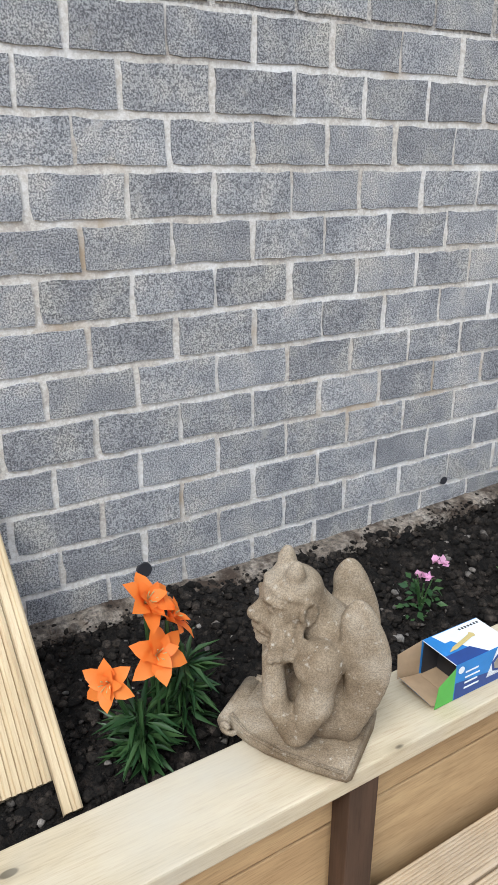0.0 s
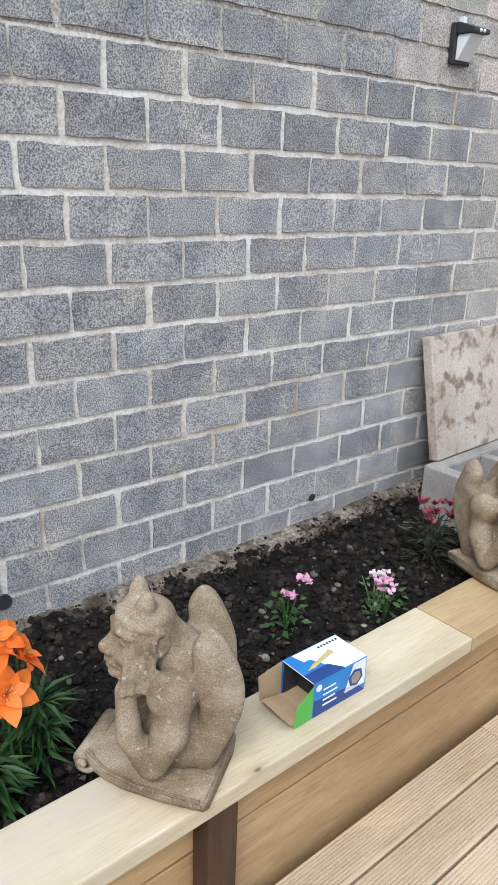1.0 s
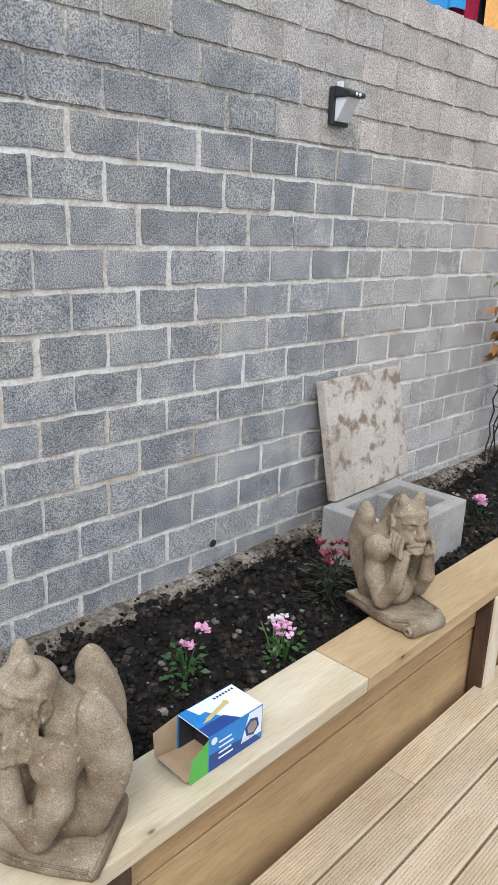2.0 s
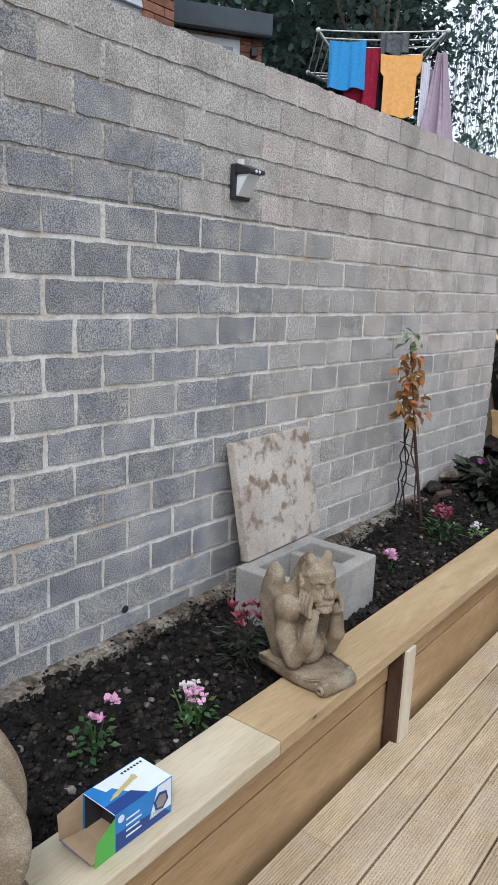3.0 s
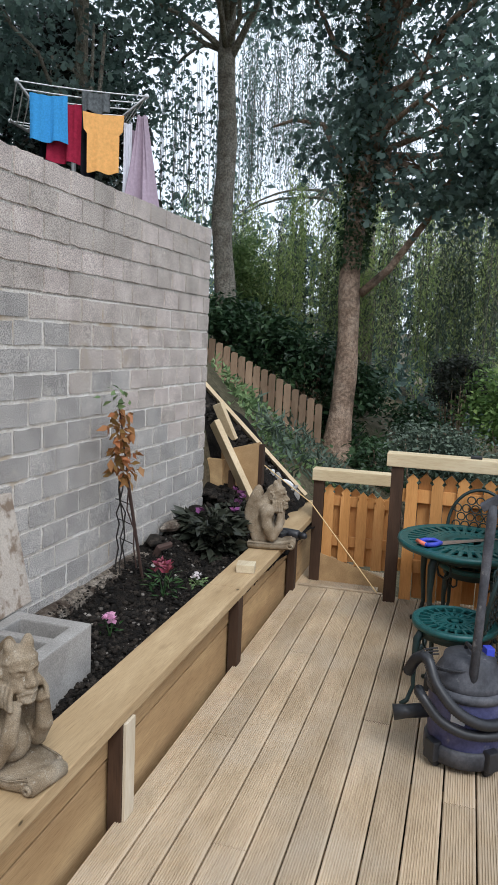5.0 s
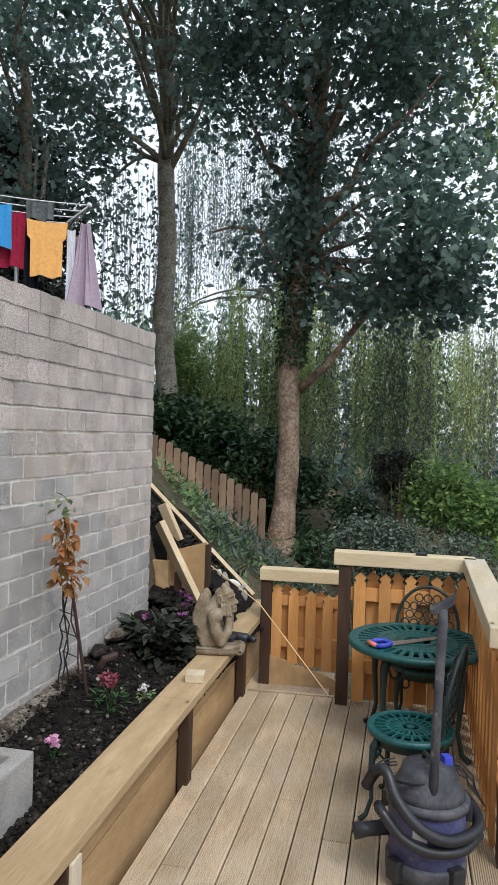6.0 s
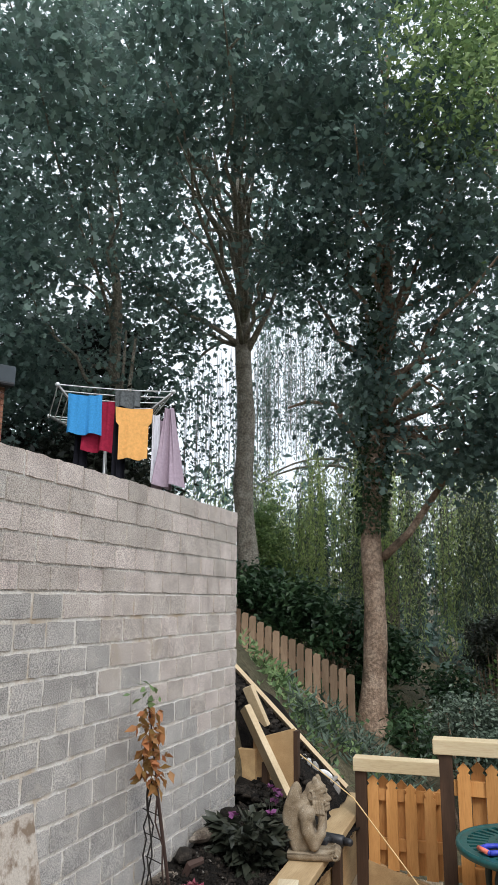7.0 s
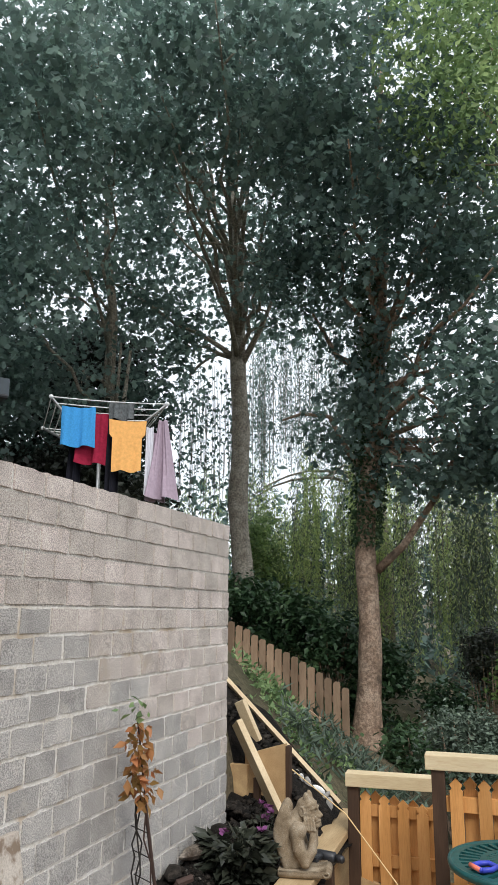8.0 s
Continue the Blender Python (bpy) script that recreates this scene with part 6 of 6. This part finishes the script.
tagged(ob, "long pale batten laid down the bank", "batten")
for k, (p, q) in enumerate((((8.0, 0.79, 0.79), (8.0, 0.44, 0.58)), ((8.0, 0.26, 0.42), (8.0, -0.36, 0.03)), ((7.9, 0.69, 0.6), (7.9, 0.45, 0.61)))):
    ob = part("path_edging", lean(p, q, 0.03, 0.06, Soup()), M_OLDFENCE, None)
    tagged(ob, "weathered board edging a hillside path", "edging", "path edging")
def bank_z(x, y):
    return np.where(x > 4.38, np.minimum(0.9 + 0.96 * y, 1.25), np.minimum(0.42 + (y + 0.5) * 0.35, 0.58))


bank = rubble("bank_rubble", 1800, 0.008, 0.035, M_CLOD, 44, (3.96, 5.0), (-0.48, 0.35), bank_z)
tagged(new("bank_rubble", bank), "dark earth and roots on the bank", "earth", kind="stuff")
bx, by = np.meshgrid(np.arange(3.95, 5.1, 0.05), np.arange(-0.52, 0.42, 0.05), indexing="ij")
bz = bank_z(bx, by) + 0.03 * np.sin(9 * bx + 7 * by) + 0.02 * np.sin(23 * bx - 17 * by)
ii, jj = np.meshgrid(np.arange(bx.shape[0] - 1), np.arange(bx.shape[1] - 1), indexing="ij")
i0 = (ii * bx.shape[1] + jj).ravel()
ob = new("earth_bank", fast_mesh("earth_bank", np.stack([bx, by, bz], -1).reshape(-1, 3), np.stack([i0, i0 + bx.shape[1], i0 + bx.shape[1] + 1, i0 + 1], -1), M_SOIL))
tagged(ob, "steep bare earth bank past the wall end", "bank", kind="structure")
for k in range(6):
    q = Soup().ball((0, 0, 0), (0.08, 0.05, 0.035), None, 9, 6)
    ob = part("white_rubble", q, M_WHITE if k in (1, 3) else M_TROUGH, None, at=pose(4.73 + 0.06 * math.sin(5 * k), -0.24 - 0.042 * k + 0.02 * math.cos(7 * k), 0.685 - 0.038 * k, 35 * k, 50 * k, 40 * k) @ Matrix.Diagonal((0.9 - 0.06 * k, 0.55, 0.5, 1)))
    tagged(ob, "pale lump of broken plaster on the bank", "rubble", "plaster lumps")

# ---- far fence on the hillside ----
old_fence = thing("hillside_fence", "weathered brown board fence stepping down the slope", "fence", pose(9.0, 0, 0))
for k in range(22):
    yy = 2.75 - 0.113 * k
    top = 0.67 + 0.52 * yy
    part("fence_board", Soup().prism([(-0.046, 0), (0.046, 0), (0.046, 0.72), (0.02, 0.745), (-0.046, 0.73)], -0.012, 0.012), M_OLDFENCE, old_fence, at=pose(0, yy, top - 0.74 + rd.uniform(-0.012, 0.012), 0, 0, rd.uniform(-3, 3)))
part("rail", lean((0.03, 2.75, 1.87), (0.03, 0.36, 0.62), 0.04, 0.07, Soup()), M_OLDFENCE, old_fence)

# ---- neighbour's house ----
house = thing("brick_outbuilding", "flat roofed brick outbuilding with a white framed window", "building", pose(5.35, 4.5, 0, 0, 0, -33.6))
part("wall", Soup().box(-3, 0.04, 1.2, 0.79, 0.14, 4.3).box(0.79, 0.04, 1.2, 1.05, 3.0, 4.3), M_MORTAR, house)
part("roof", Soup().box(-3.2, -0.1, 4.31, 1.13, 3.2, 4.54), M_ROOF, house, "dark grey felt fascia", bevel=0.01)
part("gutter", Soup().tube([(-3.2, -0.12, 4.3), (1.1, -0.12, 4.3)], 0.03, 8), M_BLACK, house)
win = part("window", Soup().box(-0.5, -0.005, 3.3, 0.78, 0.03, 4.25), M_WHITE, house, "white window frame")
part("pane", Soup().box(-0.44, -0.012, 3.4, 0.7, -0.008, 4.17), M_GLASS, win)
part("wall_lamp", Soup().box(0.91, -0.05, 4.1, 0.98, 0.03, 4.19), M_BLACK, house, "small black wall lamp", bevel=0.008)
bme = Soup().box(0, 0, 0, 0.122, 0.03, 0.065).mesh("brick", M_BRICK)
for k in range(16):
    for j in range(2):
        part("brick", bme, M_BRICK, house, at=pose(0.795 + 0.13 * j, 0.022, 3.1 + 0.075 * k))

house2 = thing("neighbour_house", "house corner of red brick and pale grey siding", "house", pose(-0.06, 3.0, 0.15))
part("wall", Soup().box(0.6, 0.06, 1.0, 3.62, 0.2, 6.5).box(3.62, 0.03, 1.0, 3.95, 2.5, 6.5), M_MORTAR, house2)
for k in range(26):
    part("siding_board", Soup().add([(0.6, 0.0, 0), (3.62, 0.0, 0), (3.62, 0.045, 0.125), (0.6, 0.045, 0.125), (0.6, 0.06, 0), (3.62, 0.06, 0), (3.62, 0.06, 0.125), (0.6, 0.06, 0.125)],
         [(0, 1, 2, 3), (7, 6, 5, 4), (0, 4, 5, 1), (1, 5, 6, 2), (2, 6, 7, 3), (3, 7, 4, 0)]), M_SIDING, house2, at=pose(0, 0, 3.05 + 0.126 * k))
for k in range(44):
    off = 0.0 if k % 2 else 0.11
    for x0, x1 in ((3.63, 3.74 + off - 0.005), (3.74 + off + 0.005, 3.96)):
        part("brick", Soup().box(x0, 0, 0, x1, 0.04, 0.065), M_BRICK, house2, at=pose(0, -0.006, 3.1 + 0.075 * k))

# ---- rotary dryer and washing ----
AX, AY = 6.39, 2.59
dryer = thing("rotary_dryer", "silver rotary clothes dryer standing on the upper lawn", "clothes dryer", pose(AX, AY, 0.11))
part("pole", Soup().tube([(0, 0, 1.4), (0, 0, 3.45)], 0.022, 10), M_STEEL, dryer, smooth=True)
tips = [(-0.89, 0.066, 3.89), (0.237, 0.969, 3.89), (0.89, -0.062, 3.89), (-0.237, -0.965, 3.89)]
for tip in tips:
    part("arm", Soup().tube([(0, 0, 3.4), tip], 0.015, 8), M_STEEL, dryer, smooth=True)
    part("end_cap", Soup().ball(tip, 0.025), M_CLEARPL, dryer)
for g in range(5):
    f_ = 1 - 0.1 * g
    ln = Soup()
    for k in range(4):
        p, q = Vector(tips[k]), Vector(tips[(k + 1) % 4])
        c = Vector((0, 0, 3.4))
        ln.tube(bent(c.lerp(p, f_), c.lerp(q, f_), -0.015, 4), 0.006, 5)
    part("line", ln, M_WHITE, dryer, "white plastic line")


def line_x(y):
    """The dryer's front line, between its two near arms."""
    return 5.5 + (2.656 - y) * 0.63


def cloth(name, label, cat, y0, y1, z0, z1, x, mat, seed, fold=0.03, taper=0.0, sleeves=False, flip=0.0):
    """Washing hung from a line: pleated sheet with thickness."""
    g = Soup()
    nu, nv = 22, 14
    for side in (0, 1):
        vs = []
        for j in range(nv + 1):
            v_ = j / nv
            for i in range(nu + 1):
                u = i / nu
                yy = y0 + (y1 - y0) * (0.5 + (u - 0.5) * (1 - taper * (1 - v_)))
                if sleeves and v_ < 0.3:
                    yy = y0 + (y1 - y0) * (0.5 + (u - 0.5) * (1.28 - 0.25 * v_))
                dx = fold * (0.25 + 0.75 * v_) * math.sin(u * 11 + seed + 1.5 * v_) + 0.4 * fold * math.sin(u * 23 + seed * 2)
                zz = z1 + (z0 - z1) * v_ + 0.012 * math.sin(u * 9 + seed) * v_ - 0.015 * math.sin(math.pi * u) * (1 - v_)
                vs.append((line_x(yy) + x + dx + side * 0.012 + flip * v_, yy, zz))
        fs = [(j * (nu + 1) + i, j * (nu + 1) + i + 1, (j + 1) * (nu + 1) + i + 1, (j + 1) * (nu + 1) + i) for j in range(nv) for i in range(nu)]
        g.add(vs, fs if side else [q[::-1] for q in fs])
    ob = part(name, g, mat, None, smooth=True)
    return tagged(ob, label, cat, "washing on the line")


cloth("blue_towel", "bright blue towel pegged on the dryer", "towel", 2.565, 2.265, 3.481, 3.913, 0.0, M_TOWEL, 1, 0.02)
cloth("maroon_shirt", "dark red shirt hanging behind the towel", "shirt", 2.470, 2.181, 3.317, 3.875, 0.1, M_REDCLOTH, 2, 0.03, 0.1)
cloth("navy_trousers", "dark navy trousers hanging low", "trousers", 2.569, 2.470, 3.106, 3.693, 0.2, M_BLACKCLOTH, 3, 0.03)
cloth("black_top", "black top hanging on the dryer", "shirt", 2.202, 2.088, 3.004, 3.880, 0.12, M_BLACKCLOTH, 4, 0.03)
cloth("orange_tshirt", "orange cotton t-shirt pegged by its hem", "t-shirt", 2.103, 1.846, 3.238, 3.796, 0.0, M_TEE, 5, 0.008, 0.0, True)
cloth("checked_cloth", "grey checked cloth folded over the line", "cloth", 2.174, 1.946, 3.810, 4.001, 0.06, M_GREYCLOTH, 6, 0.02)
cloth("white_vest", "white cotton vest hanging behind the t-shirt", "vest", 1.846, 1.770, 2.996, 3.756, 0.08, M_WHITECLOTH, 7, 0.02)
cloth("mauve_hoodie", "mauve hooded top hanging by one shoulder", "hoodie", 1.808, 1.536, 2.974, 3.827, 0.03, M_MAUVE, 8, 0.05, 0.75)
cloth("mauve_trousers", "mauve jogging trousers on the dryer", "trousers", 1.861, 1.708, 2.959, 3.725, 0.2, M_MAUVE, 9, 0.04, 0.2)

# ---- blocks of the wall, last ----
rb = random.Random(11)
shared = {}
far_dark, far_pale = Soup(), Soup()
for k in range(-11, 8):
    for n in range(-8, 20):
        shift = 0.0 if k % 2 == 0 else 0.5
        x, x1 = joint_x(n + shift), min(joint_x(n + 1 + shift), X_END + 0.005)
        if x > X_END - 0.03:
            break
        cx, length = (x + x1) / 2, x1 - x - 0.011
        z0, z1 = course_z(k, cx), course_z(k + 1, cx)
        pale = is_pale(k, cx, rb)
        tight = k > 3
        hh = (z1 - z0) - (0.008 if tight else 0.0095 if cx > 2.2 else 0.012)
        m = pose(cx + rb.uniform(-0.004, 0.004), rb.uniform(-0.002, 0.0015), (z0 + z1) / 2, 0, 0, 0)
        if -0.95 < cx < 1.45 and z0 > 0.3:
            key = rb.randrange(7)
            if key not in shared:
                shared[key] = {}
            if pale not in shared[key]:
                shared[key][pale] = block_soup(Soup(), 0.205, 0.1, None, key).mesh("block", M_PALE if pale else M_BLOCK)
            ob = new("block", shared[key][pale])
            ob.parent = wall_north
            ob.matrix_basis = m @ Matrix.Diagonal((length / 0.205, 1, hh / 0.1, 1))
        else:
            block_soup(far_pale if pale else far_dark, length, hh, m, rb.randrange(1000))
# ends of the wall and its top course from behind
for k in range(-8, 8):
    z0, z1 = course_z(k, 3.9), course_z(k + 1, 3.9)
    m = pose(X_END + 0.004, 0.105, (z0 + z1) / 2, 0, 0, 90)
    block_soup(far_pale, 0.195, z1 - z0 - 0.01, m, k + 50)
far = part("far_blocks", far_dark, M_BLOCK_I, wall_north)
far["kind"] = "stuff"
far = part("pale_far_blocks", far_pale, M_PALE_I, wall_north)
far["kind"] = "stuff"
